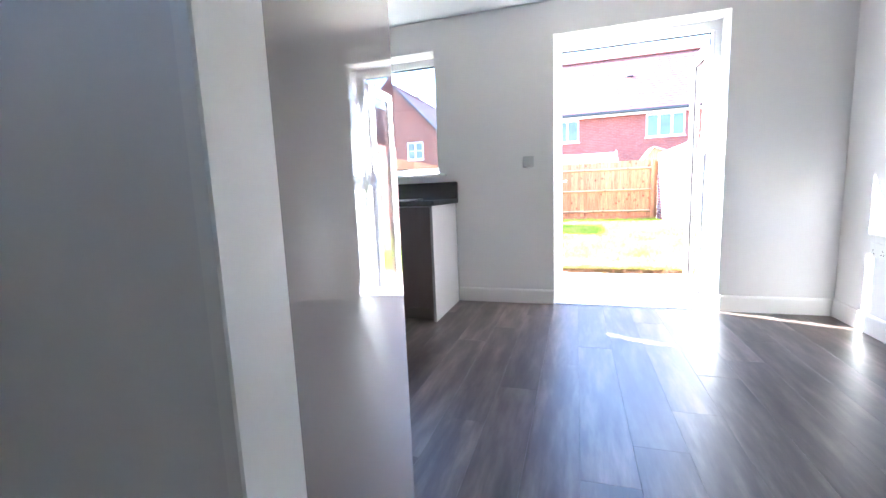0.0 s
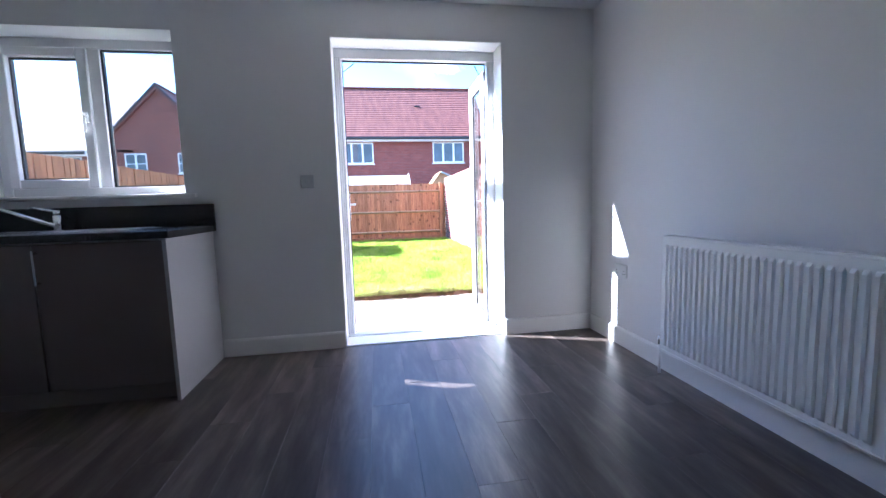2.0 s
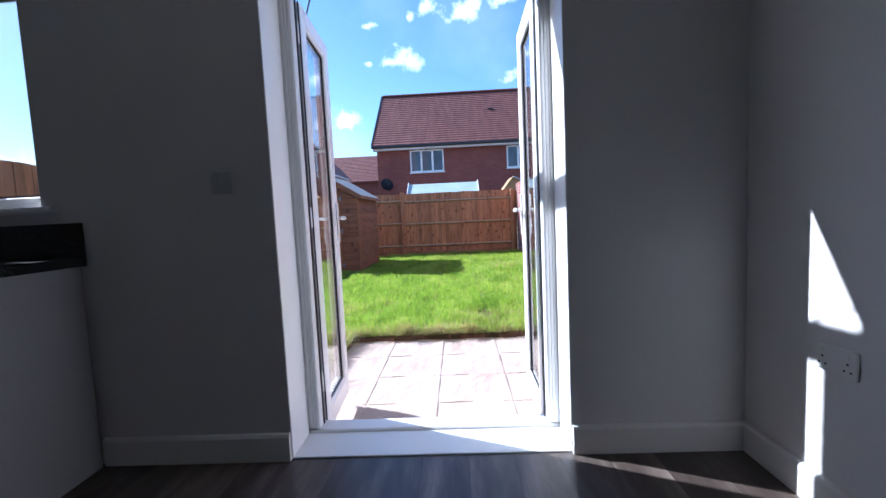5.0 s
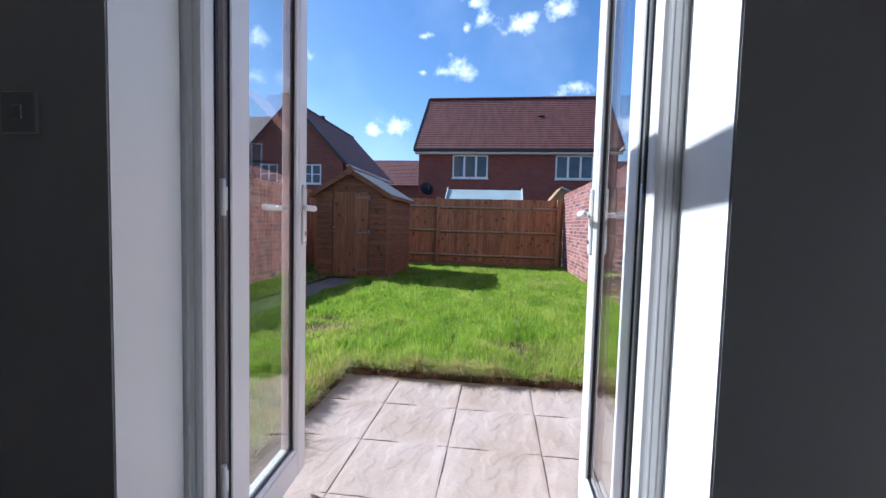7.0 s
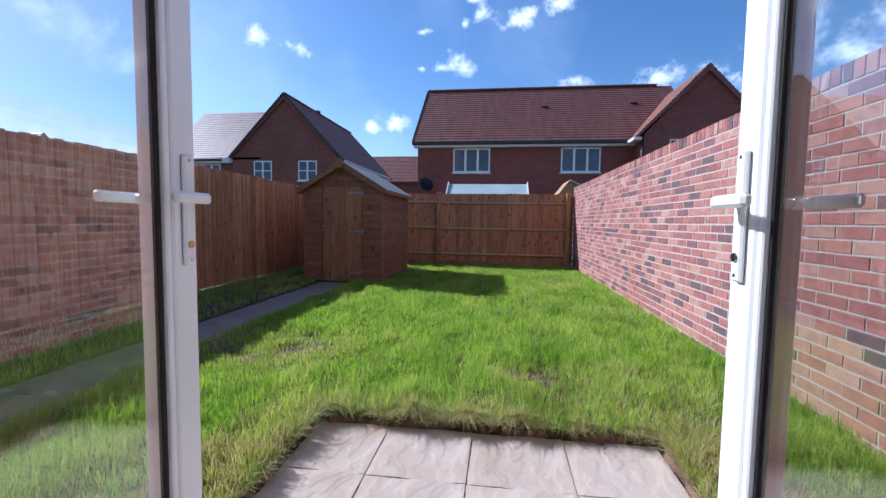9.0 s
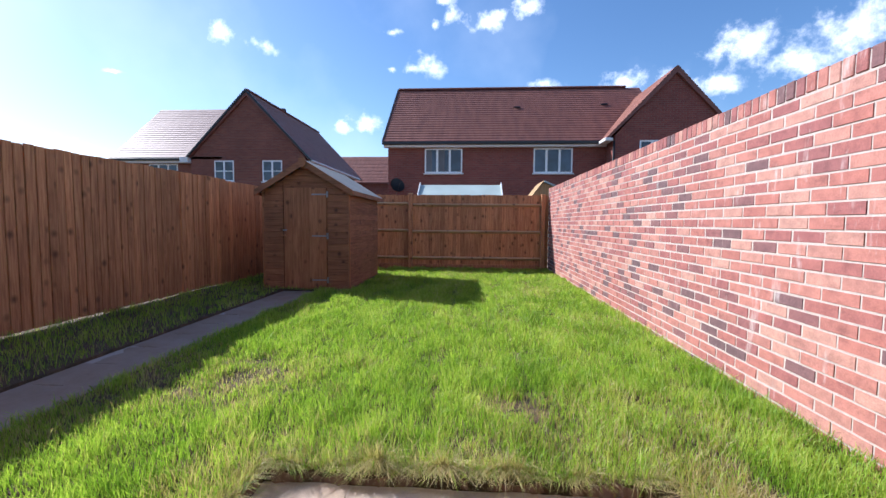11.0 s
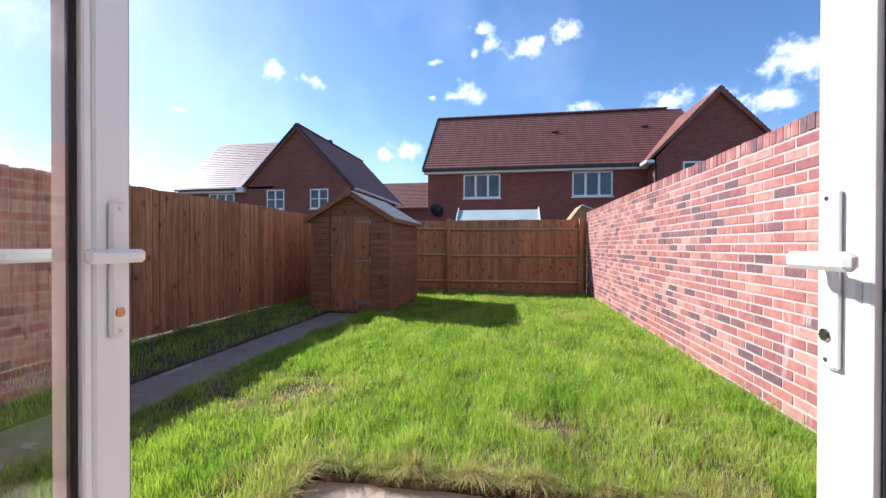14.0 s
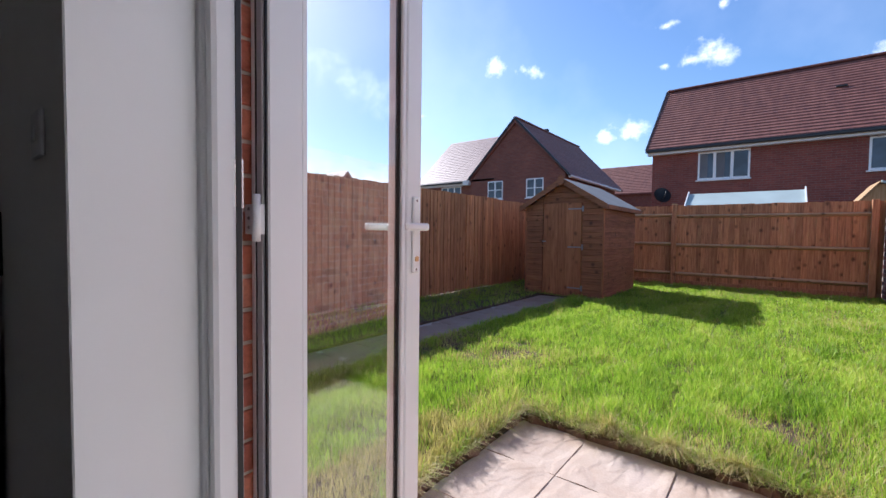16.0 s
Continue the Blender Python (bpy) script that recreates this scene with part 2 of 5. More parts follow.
def make_brick(name, stops, pale=0.0, scale_bump=0.5):
    """Fired brick: a tone for each brick, sanded creases, lime bloom in patches."""
    m, nt, bsdf = nodes_of(name)
    rnd = piece_random(nt)
    v = coords(nt)
    tone = ramp(nt, rnd, stops)
    patch = noise_tex(nt, v, 14, 5, 0.6)
    fine = noise_tex(nt, v, 110, 5, 0.65)
    col = mixc(nt, 0.75, tone, ramp(nt, patch, [(0.3, (0.68, 0.66, 0.68)), (0.55, (1, 1, 1)), (0.75, (1.15, 1.13, 1.13))]), "MULTIPLY")
    col = mixc(nt, 0.5, col, ramp(nt, fine, [(0.35, (0.7, 0.7, 0.7)), (0.65, (1.2, 1.2, 1.2))]), "MULTIPLY")
    mark = noise_tex(nt, coords(nt, (1, 1.0, 2.2)), 7.5, 6, 0.7)
    col = mixc(nt, 0.8, col, ramp(nt, mark, [(0.28, (0.55, 0.53, 0.56)), (0.46, (1, 1, 1)), (0.72, (1.12, 1.1, 1.08))]), "MULTIPLY")
    if pale:
        bloom = noise_tex(nt, coords(nt, (1, 4.2, 1.1)), 2.1, 6, 0.65)
        fac = nd(nt, "ShaderNodeMapRange", Value=bloom)
        fac.inputs["From Min"].default_value, fac.inputs["From Max"].default_value, fac.inputs["To Max"].default_value = 0.6, 0.76, pale
        col = mixc(nt, fac.outputs["Result"], col, (0.66, 0.6, 0.58))
    nt.links.new(col, bsdf.inputs["Base Color"])
    bsdf.inputs["Roughness"].default_value = 0.88
    bumped(nt, bsdf, mth(nt, "ADD", patch, mth(nt, "MULTIPLY", fine, 0.5)), scale_bump, 0.006)
    return m


def make_mortar(name, colour):
    m, nt, bsdf = nodes_of(name)
    v = coords(nt)
    col = ramp(nt, noise_tex(nt, v, 30, 5), [(0.3, tuple(c * 0.78 for c in colour)), (0.7, colour)])
    nt.links.new(col, bsdf.inputs["Base Color"])
    bsdf.inputs["Roughness"].default_value = 0.95
    bumped(nt, bsdf, noise_tex(nt, v, 240, 3), 0.5, 0.004)
    return m


def make_wood(name, dark, mid, light, along="z", knots=True, rough=0.75, vary=0.42):
    """Sawn softwood: a tone for each board, grain along it, knots and water marks."""
    m, nt, bsdf = nodes_of(name)
    rnd = piece_random(nt)
    st = {"z": (14, 14, 0.9), "x": (0.9, 14, 14), "y": (14, 0.9, 14)}[along]
    off = nt.nodes.new("ShaderNodeCombineXYZ")
    for s in "XYZ":
        nt.links.new(mth(nt, "MULTIPLY", rnd, 19.0), off.inputs[s])
    add = nt.nodes.new("ShaderNodeVectorMath")
    nt.links.new(coords(nt, st), add.inputs[0])
    nt.links.new(off.outputs[0], add.inputs[1])
    grain = noise_tex(nt, add.outputs[0], 3.0, 6, 0.62)
    col = ramp(nt, grain, [(0.25, dark), (0.5, mid), (0.78, light)])
    tone = ramp(nt, rnd, [(0.0, (1 - vary, 0.97 - vary, 0.94 - vary)), (0.5, (1, 1, 1)), (1.0, (1 + vary, 0.98 + vary, 0.94 + vary))])
    col = mixc(nt, 1.0, col, tone, "MULTIPLY")
    stain_shade = noise_tex(nt, coords(nt, (1.2, 1.2, 0.5)), 2.0, 5, 0.6)
    col = mixc(nt, 0.7, col, ramp(nt, stain_shade, [(0.3, (0.78, 0.76, 0.74)), (0.6, (1.08, 1.08, 1.08))]), "MULTIPLY")
    if knots:
        vo = nt.nodes.new("ShaderNodeTexVoronoi")
        vo.inputs["Scale"].default_value = 5.6
        add2 = nt.nodes.new("ShaderNodeVectorMath")
        nt.links.new(coords(nt, (1, 1, 0.8)), add2.inputs[0])
        nt.links.new(off.outputs[0], add2.inputs[1])
        nt.links.new(add2.outputs[0], vo.inputs["Vector"])
        k = nd(nt, "ShaderNodeMapRange", Value=vo.outputs["Distance"])
        k.inputs["From Min"].default_value, k.inputs["From Max"].default_value = 0.25, 0.06
        col = mixc(nt, mth(nt, "MULTIPLY", k.outputs["Result"], 0.8), col, tuple(c * 0.3 for c in dark))
    nt.links.new(col, bsdf.inputs["Base Color"])
    bsdf.inputs["Roughness"].default_value = rough
    bumped(nt, bsdf, grain, 0.45, 0.004)
    return m


def make_slab_stone(name, stain_shade=0.0):
    """Riven buff concrete paving: shallow ledges, ochre patches, a brown tone for the path's warm shade."""
    m, nt, bsdf = nodes_of(name)
    ledge = noise_tex(nt, coords(nt, (2.3, 1.0, 1), world_space=False), 4.6, 3.5, 0.5)
    steps = mth(nt, "ADD", mth(nt, "MULTIPLY", mth(nt, "FLOOR", mth(nt, "MULTIPLY", ledge, 8.0)), 0.125), mth(nt, "MULTIPLY", ledge, 0.4))
    fine = noise_tex(nt, coords(nt), 120, 4)
    blotch = noise_tex(nt, coords(nt), 2.6, 5, 0.6)
    col = ramp(nt, blotch, [(0.3, (0.41, 0.31, 0.24)), (0.55, (0.48, 0.39, 0.325)), (0.75, (0.53, 0.44, 0.385))])
    col = mixc(nt, 0.6, col, ramp(nt, fine, [(0.3, (0.82, 0.82, 0.82)), (0.7, (1.1, 1.1, 1.1))]), "MULTIPLY")
    # brown mix that puts the path's warm shade into the stone colour
    if stain_shade:
        shade_tone = noise_tex(nt, coords(nt), 3.7, 6, 0.65)
        col = mixc(nt, mth(nt, "MULTIPLY", mth(nt, "ADD", shade_tone, 0.45), stain_shade), col, (0.2, 0.12, 0.07))
    nt.links.new(col, bsdf.inputs["Base Color"])
    bsdf.inputs["Roughness"].default_value = 0.9
    bumped(nt, bsdf, mth(nt, "ADD", mth(nt, "MULTIPLY", steps, 0.3), mth(nt, "MULTIPLY", fine, 0.1)), 0.5, 0.01)
    return m


def make_soil():
    m, nt, bsdf = nodes_of("soil")
    v = coords(nt)
    a, b = noise_tex(nt, v, 5, 6, 0.65), noise_tex(nt, v, 60, 5, 0.65)
    nt.links.new(mixc(nt, 0.5, ramp(nt, a, [(0.3, (0.05, 0.043, 0.02)), (0.5, (0.1, 0.068, 0.036)), (0.7, (0.18, 0.112, 0.066))]),
                      ramp(nt, b, [(0.3, (0.5, 0.5, 0.5)), (0.7, (1.3, 1.3, 1.3))]), "MULTIPLY"), bsdf.inputs["Base Color"])
    bsdf.inputs["Roughness"].default_value = 0.95
    bumped(nt, bsdf, mth(nt, "ADD", a, b), 0.8, 0.02)
    return m


def make_blade(name, stops):
    m, nt, bsdf = nodes_of(name)
    rnd = nt.nodes.new("ShaderNodeNewGeometry").outputs["Random Per Island"]
    patch = noise_tex(nt, coords(nt, (1.5, 0.7, 1)), 1.5, 5, 0.65)
    fac = mth(nt, "ADD", mth(nt, "MULTIPLY", rnd, 0.42), mth(nt, "SUBTRACT", mth(nt, "MULTIPLY", patch, 0.95), 0.12))
    col = ramp(nt, fac, stops)
    nt.links.new(col, bsdf.inputs["Base Color"])
    bsdf.inputs["Roughness"].default_value = 0.5
    bsdf.inputs["Specular IOR Level"].default_value = 0.35
    trans = nt.nodes.new("ShaderNodeBsdfTranslucent")
    nt.links.new(mixc(nt, 1.0, col, (1.35, 1.4, 0.8), "MULTIPLY"), trans.inputs["Color"])
    mix = nt.nodes.new("ShaderNodeMixShader")
    mix.inputs[0].default_value = 0.45
    nt.links.new(bsdf.outputs[0], mix.inputs[1])
    nt.links.new(trans.outputs[0], mix.inputs[2])
    nt.links.new(mix.outputs[0], nt.nodes["Material Output"].inputs["Surface"])
    return m


def make_tiles(name, cols):
    """Clay roof tiles: a tone for each course piece, darker weathering."""
    m, nt, bsdf = nodes_of(name)
    v = coords(nt)
    cell = noise_tex(nt, coords(nt, (3.2, 0.6, 0.6)), 1.6, 5, 0.7)
    col = ramp(nt, cell, [(0.3, cols[0]), (0.5, cols[1]), (0.7, cols[2])])
    nt.links.new(mixc(nt, 0.5, col, ramp(nt, noise_tex(nt, v, 18, 3), [(0.3, (0.75, 0.75, 0.75)), (0.7, (1.15, 1.15, 1.15))]), "MULTIPLY"), bsdf.inputs["Base Color"])
    bsdf.inputs["Roughness"].default_value = 0.6
    return m


def make_facade(name, a, b):
    """Distant facing brick: courses and bonds below the eye's reach, kept as fine relief."""
    m, nt, bsdf = nodes_of(name)
    geo = nt.nodes.new("ShaderNodeNewGeometry").outputs["Position"]
    sep = nt.nodes.new("ShaderNodeSeparateXYZ")
    nt.links.new(geo, sep.inputs[0])
    com = nt.nodes.new("ShaderNodeCombineXYZ")
    nt.links.new(mth(nt, "ADD", sep.outputs["X"], sep.outputs["Y"]), com.inputs["X"])
    nt.links.new(sep.outputs["Z"], com.inputs["Y"])
    br = nt.nodes.new("ShaderNodeTexBrick")
    nt.links.new(com.outputs[0], br.inputs["Vector"])
    br.inputs["Color1"].default_value, br.inputs["Color2"].default_value = (*a, 1), (*b, 1)
    br.inputs["Mortar"].default_value = (0.22, 0.15, 0.12, 1)
    br.inputs["Scale"].default_value = 1.0
    br.inputs["Brick Width"].default_value, br.inputs["Row Height"].default_value, br.inputs["Mortar Size"].default_value = 0.225, 0.075, 0.005
    big = noise_tex(nt, coords(nt), 0.8, 5, 0.6)
    nt.links.new(mixc(nt, 0.5, br.outputs["Color"], ramp(nt, big, [(0.3, (0.7, 0.7, 0.7)), (0.7, (1.2, 1.2, 1.2))]), "MULTIPLY"), bsdf.inputs["Base Color"])
    bsdf.inputs["Roughness"].default_value = 0.9
    return m


worktop_mat, glass, far_glass, floor_vinyl = make_worktop(), make_glass(), make_far_glass(), make_floor_vinyl()
garden_brick = make_brick("garden_brick", [(0.0, (0.12, 0.072, 0.078)), (0.1, (0.17, 0.088, 0.09)), (0.18, (0.27, 0.098, 0.094)), (0.5, (0.35, 0.132, 0.108)),
                                           (0.76, (0.4, 0.172, 0.138)), (0.9, (0.44, 0.245, 0.195)), (1.0, (0.32, 0.114, 0.096))], pale=0.6)
house_brick = make_brick("house_brick", [(0.0, (0.18, 0.075, 0.06)), (0.12, (0.42, 0.12, 0.075)), (0.6, (0.54, 0.16, 0.09)), (1.0, (0.6, 0.22, 0.13))])
joint_sand = make_mortar("joint_sand", (0.52, 0.43, 0.36))
garden_mortar = make_mortar("garden_mortar", (0.49, 0.42, 0.385))
house_mortar = make_mortar("house_mortar", (0.56, 0.47, 0.38))
fence_wood = make_wood("fence_wood", (0.22, 0.083, 0.036), (0.46, 0.198, 0.086), (0.63, 0.33, 0.16), vary=0.22)
# paler than the boards: weathered timber with sky light put into the colour
rail_wood = make_wood("rail_wood", (0.34, 0.2, 0.1), (0.5, 0.33, 0.18), (0.62, 0.45, 0.28), along="x", vary=0.12)
shed_wood = make_wood("shed_wood", (0.15, 0.056, 0.026), (0.27, 0.108, 0.046), (0.37, 0.165, 0.076), along="x", vary=0.15)
shed_side_wood = make_wood("shed_side_wood", (0.15, 0.06, 0.03), (0.28, 0.12, 0.06), (0.39, 0.185, 0.1), along="y", vary=0.12)
shed_door_wood = make_wood("shed_door_wood", (0.2, 0.075, 0.03), (0.38, 0.155, 0.064), (0.49, 0.225, 0.1), vary=0.12)
raw_wood = make_wood("raw_wood", (0.35, 0.2, 0.08), (0.5, 0.32, 0.15), (0.6, 0.42, 0.22), knots=False)
slab_stone, path_stone_shaded, soil = make_slab_stone("slab_stone"), make_slab_stone("path_stone_shaded", 0.6), make_soil()
bare_earth = make_mortar("bare_earth", (0.2, 0.115, 0.078))
blade_green = make_blade("blade_green", [(0.14, (0.07, 0.14, 0.018)), (0.4, (0.19, 0.33, 0.036)), (0.6, (0.32, 0.465, 0.062)), (0.78, (0.45, 0.54, 0.115)), (0.92, (0.58, 0.55, 0.26))])
blade_dry = make_blade("blade_dry", [(0.15, (0.17, 0.22, 0.05)), (0.45, (0.34, 0.31, 0.13)), (0.7, (0.5, 0.42, 0.24)), (0.95, (0.6, 0.53, 0.38))])
red_tiles = make_tiles("red_tiles", ((0.15, 0.055, 0.045), (0.2, 0.075, 0.055), (0.25, 0.1, 0.075)))
# lightened to carry the sun glare on the wing roof
grey_tiles = make_tiles("grey_tiles", ((0.3, 0.2, 0.185), (0.35, 0.235, 0.215), (0.4, 0.275, 0.25)))
felt = painted("felt", (0.22, 0.23, 0.23), 0.9, 0.15, 90, 0.5)
facade_red = make_facade("facade_red", (0.26, 0.075, 0.055), (0.2, 0.055, 0.045))
facade_left = make_facade("facade_left", (0.24, 0.085, 0.055), (0.18, 0.06, 0.045))

# ---- building helpers ----
BASE = {}


def box(bm, x0, x1, y0, y1, z0, z1, bevel=0.0, seg=1):
    c = [bm.verts.new((x, y, z)) for z in (z0, z1) for y in (y0, y1) for x in (x0, x1)]
    faces = [bm.faces.new([c[i] for i in f]) for f in ((0, 2, 3, 1), (4, 5, 7, 6), (0, 1, 5, 4), (2, 6, 7, 3), (0, 4, 6, 2), (1, 3, 7, 5))]
    if bevel:
        es = list({e for f in faces for e in f.edges})
        bmesh.ops.bevel(bm, geom=es, offset=bevel, segments=seg, affect="EDGES", profile=0.5)
    return bm


def boxed(*dims, **kw):
    return box(bmesh.new(), *dims, **kw)


def tube(bm, a, b, r, n=12, r2=None):
    """A round bar from a to b, capped."""
    a, b = Vector(a), Vector(b)
    d = (b - a).normalized()
    u = d.orthogonal().normalized()
    w = d.cross(u)
    r2 = r if r2 is None else r2
    ra = [bm.verts.new(a + r * (math.cos(t) * u + math.sin(t) * w)) for t in (2 * math.pi * i / n for i in range(n))]
    rb = [bm.verts.new(b + r2 * (math.cos(t) * u + math.sin(t) * w)) for t in (2 * math.pi * i / n for i in range(n))]
    for i in range(n):
        f = bm.faces.new((ra[i], ra[(i + 1) % n], rb[(i + 1) % n], rb[i]))
        f.smooth = True
    bm.faces.new(list(reversed(ra)))
    bm.faces.new(rb)
    return bm


def prism(bm, outline, axis, lo, hi):
    """Extrudes a 2D outline along an axis (x: outline in y,z; y: in x,z; z: in x,y)."""
    def at(p, v):
        return {"x": (v, p[0], p[1]), "y": (p[0], v, p[1]), "z": (p[0], p[1], v)}[axis]
    a = [bm.verts.new(at(p, lo)) for p in outline]
    b = [bm.verts.new(at(p, hi)) for p in outline]
    n = len(outline)
    for i in range(n):
        bm.faces.new((a[i], a[(i + 1) % n], b[(i + 1) % n], b[i]))
    bm.faces.new(list(reversed(a)))
    bm.faces.new(b)
    return bm


def finish(bm, name, material):
    bmesh.ops.recalc_face_normals(bm, faces=bm.faces)
    me = bpy.data.meshes.new(name)
    bm.to_mesh(me)
    bm.free()
    me.materials.append(material)
    return me


def thing(name, base, label, category, group="", kind=""):
    ob = new(name)
    ob.location = base
    ob.empty_display_size = 0.05
    BASE[ob] = Vector(base)
    return tagged(ob, label, category, group, kind)


def part(name, bm, material, parent, label=""):
    """One mesh under a thing or a part; its shape is given in the thing's own world place."""
    me = finish(bm, name, material)
    me.transform(Matrix.Translation(-BASE[parent]))
    ob = new(name, me)
    ob.parent = parent
    BASE[ob] = BASE[parent]
    if label:
        ob["label"] = label
    return ob


def whole(name, bm, material, label, category, kind="", group=""):
    """A thing or a piece of the setting that is one mesh."""
    ob = new(name, finish(bm, name, material))
    BASE[ob] = Vector((0, 0, 0))
    return tagged(ob, label, category, group, kind)


def piece(name, me, parent, m):
    """A piece of its own on shared mesh data; m is its pose in the world."""
    ob = bpy.data.objects.new(name, me)
    scene.collection.objects.link(ob)
    ob.parent = parent
    ob.matrix_basis = Matrix.Translation(-BASE[parent]) @ m
    return ob


def cells(bm, x0, x1, z0, z1, holes, y0, y1):
    """A wall in the xz plane with openings (x0, x1, z0, z1) right through it."""
    xs = sorted({x0, x1, *(v for h in holes for v in h[:2])})
    zs = sorted({z0, z1, *(v for h in holes for v in h[2:])})
    grid = {}

    def vert(x, y, z):
        return grid.setdefault((x, y, z), bm.verts.new((x, y, z)) if (x, y, z) not in grid else None)

    solid = {}
    for i in range(len(xs) - 1):
        for k in range(len(zs) - 1):
            mx, mz = (xs[i] + xs[i + 1]) / 2, (zs[k] + zs[k + 1]) / 2
            solid[i, k] = not any(h[0] < mx < h[1] and h[2] < mz < h[3] for h in holes)
    for (i, k), s in solid.items():
        if not s:
            continue
        a, b, c, d = xs[i], xs[i + 1], zs[k], zs[k + 1]
        for y in (y0, y1):
            bm.faces.new([vert(x, y, z) for x, z in ((a, c), (b, c), (b, d), (a, d))])
        for (di, dk), (p, q) in (((-1, 0), ((a, c), (a, d))), ((1, 0), ((b, c), (b, d))), ((0, -1), ((a, c), (b, c))), ((0, 1), ((a, d), (b, d)))):
            if not solid.get((i + di, k + dk), False):
                bm.faces.new([vert(p[0], y0, p[1]), vert(q[0], y0, q[1]), vert(q[0], y1, q[1]), vert(p[0], y1, p[1])])
    return bm

# ---- the room and hall: structure ----
ROOM_L, ROOM_R, BACK, CEIL = -3.2, 1.885, -3.03, 2.38
DOOR_W, DOOR_H = 1.185, 2.13
WIN = (-2.15, -0.972, 1.12, 2.14)
GROUND = -0.22

whole("wall_north", cells(bmesh.new(), ROOM_L - 0.12, ROOM_R + 0.12, 0.0, CEIL, [(0.0, DOOR_W, 0.0, DOOR_H), WIN], 0.0, 0.2), plaster,
      "white emulsioned plaster wall with a garden door opening and a window", "wall", "structure")
whole("wall_east", boxed(ROOM_R, ROOM_R + 0.12, -5.6, 0.0, 0.0, CEIL), plaster, "white emulsioned plaster wall behind the radiator", "wall", "structure")
whole("wall_west", boxed(ROOM_L - 0.12, ROOM_L, BACK, 0.0, 0.0, CEIL), plaster, "white emulsioned plaster wall at the end of the kitchen run", "wall", "structure")
whole("wall_south", cells(bmesh.new(), ROOM_L - 0.12, ROOM_R, 0.0, CEIL, [(-0.232, 0.642, 0.0, 2.06)], -3.135, BACK), plaster,
      "white plaster partition wall with the doorway to the hall", "wall", "structure")
# unseen opening, added to let sun into the hall
hall_side = bmesh.new()
cells(hall_side, -5.6, -3.15, 0.0, CEIL, [(-4.5, -3.9, 1.45, 2.2)], 1.0, 1.12)
bmesh.ops.rotate(hall_side, verts=hall_side.verts, cent=(0, 0, 0), matrix=Matrix.Rotation(radians(90), 3, "Z"))
whole("wall_hall", hall_side, plaster, "plain white plaster wall of the hall with an added opening for sunlight", "wall", "structure")
# unseen wall, placed close in so sun bounces off it through the hall
whole("wall_hall_side", boxed(0.95, 1.05, -5.6, -3.15, 0.0, CEIL), plaster, "plain white plaster wall added to bounce sun in the hall", "wall", "structure")
whole("wall_hall_end", boxed(-1.12, ROOM_R + 0.12, -5.72, -5.6, 0.0, CEIL), plaster, "plain white plaster wall closing the hall", "wall", "structure")
whole("ceiling", boxed(ROOM_L - 0.12, ROOM_R + 0.12, -5.72, 0.36, CEIL, CEIL + 0.3), ceiling_paint, "flat white painted plaster ceiling", "ceiling", "structure")
floor = whole("floor", boxed(ROOM_L - 0.12, ROOM_R + 0.12, -5.72, 0.2, -0.3, -0.006), rubber, "grey-brown oak-look vinyl plank floor", "floor", "structure")


def skirt_profile(face, sign):
    return [(face, 0.0), (face + sign * 0.017, 0.0), (face + sign * 0.017, 0.105), (face + sign * 0.012, 0.116), (face + sign * 0.004, 0.12), (face, 0.12)]


whole("baseboard", prism(bmesh.new(), skirt_profile(0.0, -1), "x", -0.812, -0.002), trim_paint, "white painted skirting board along the plaster wall", "skirting board", "structure")
whole("baseboard", prism(bmesh.new(), skirt_profile(0.0, -1), "x", DOOR_W + 0.002, ROOM_R - 0.018), trim_paint, "white painted skirting board beside the garden door", "skirting board", "structure")
whole("baseboard", prism(bmesh.new(), skirt_profile(ROOM_R, -1), "y", -3.028, -0.002), trim_paint, "white painted skirting board below the radiator", "skirting board", "structure")

# doorway lining between hall and kitchen
lining = thing("door_lining", (0.2, -3.09, 0), "white painted timber lining of the open hall doorway", "door frame", kind="structure")
part("jamb", boxed(-0.236, -0.208, -3.14, -3.025, 0.0, 2.03, bevel=0.003), trim_paint, lining)
part("jamb", boxed(0.618, 0.646, -3.14, -3.025, 0.0, 2.03, bevel=0.003), trim_paint, lining)
part("head", boxed(-0.236, 0.646, -3.14, -3.025, 2.03, 2.062, bevel=0.003), trim_paint, lining)

# ---- the garden door ----
frame_ob = thing("door_1", (0.59, 0.235, 0), "white plastic frame of the french doors to the garden", "door frame", kind="structure")
FY0, FY1 = 0.2, 0.27


def stepped_post(x_in, sign, z0, z1):
    """A frame jamb with its rebate step and rounded inner edge; sign points away from the opening."""
    o = [(x_in, FY0 + 0.012), (x_in + sign * 0.004, FY0 + 0.003), (x_in + sign * 0.012, FY0), (x_in + sign * 0.018, FY0), (x_in + sign * 0.02, FY0 + 0.003), (x_in + sign * 0.024, FY0 + 0.003),
         (x_in + sign * 0.026, FY0), (x_in + sign * 0.038, FY0), (x_in + sign * 0.041, FY0 - 0.003), (x_in + sign * 0.085, FY0 - 0.003), (x_in + sign * 0.085, FY1),
         (x_in + sign * 0.022, FY1), (x_in + sign * 0.022, FY0 + 0.048), (x_in, FY0 + 0.044)]
    return prism(bmesh.new(), o, "z", z0, z1)


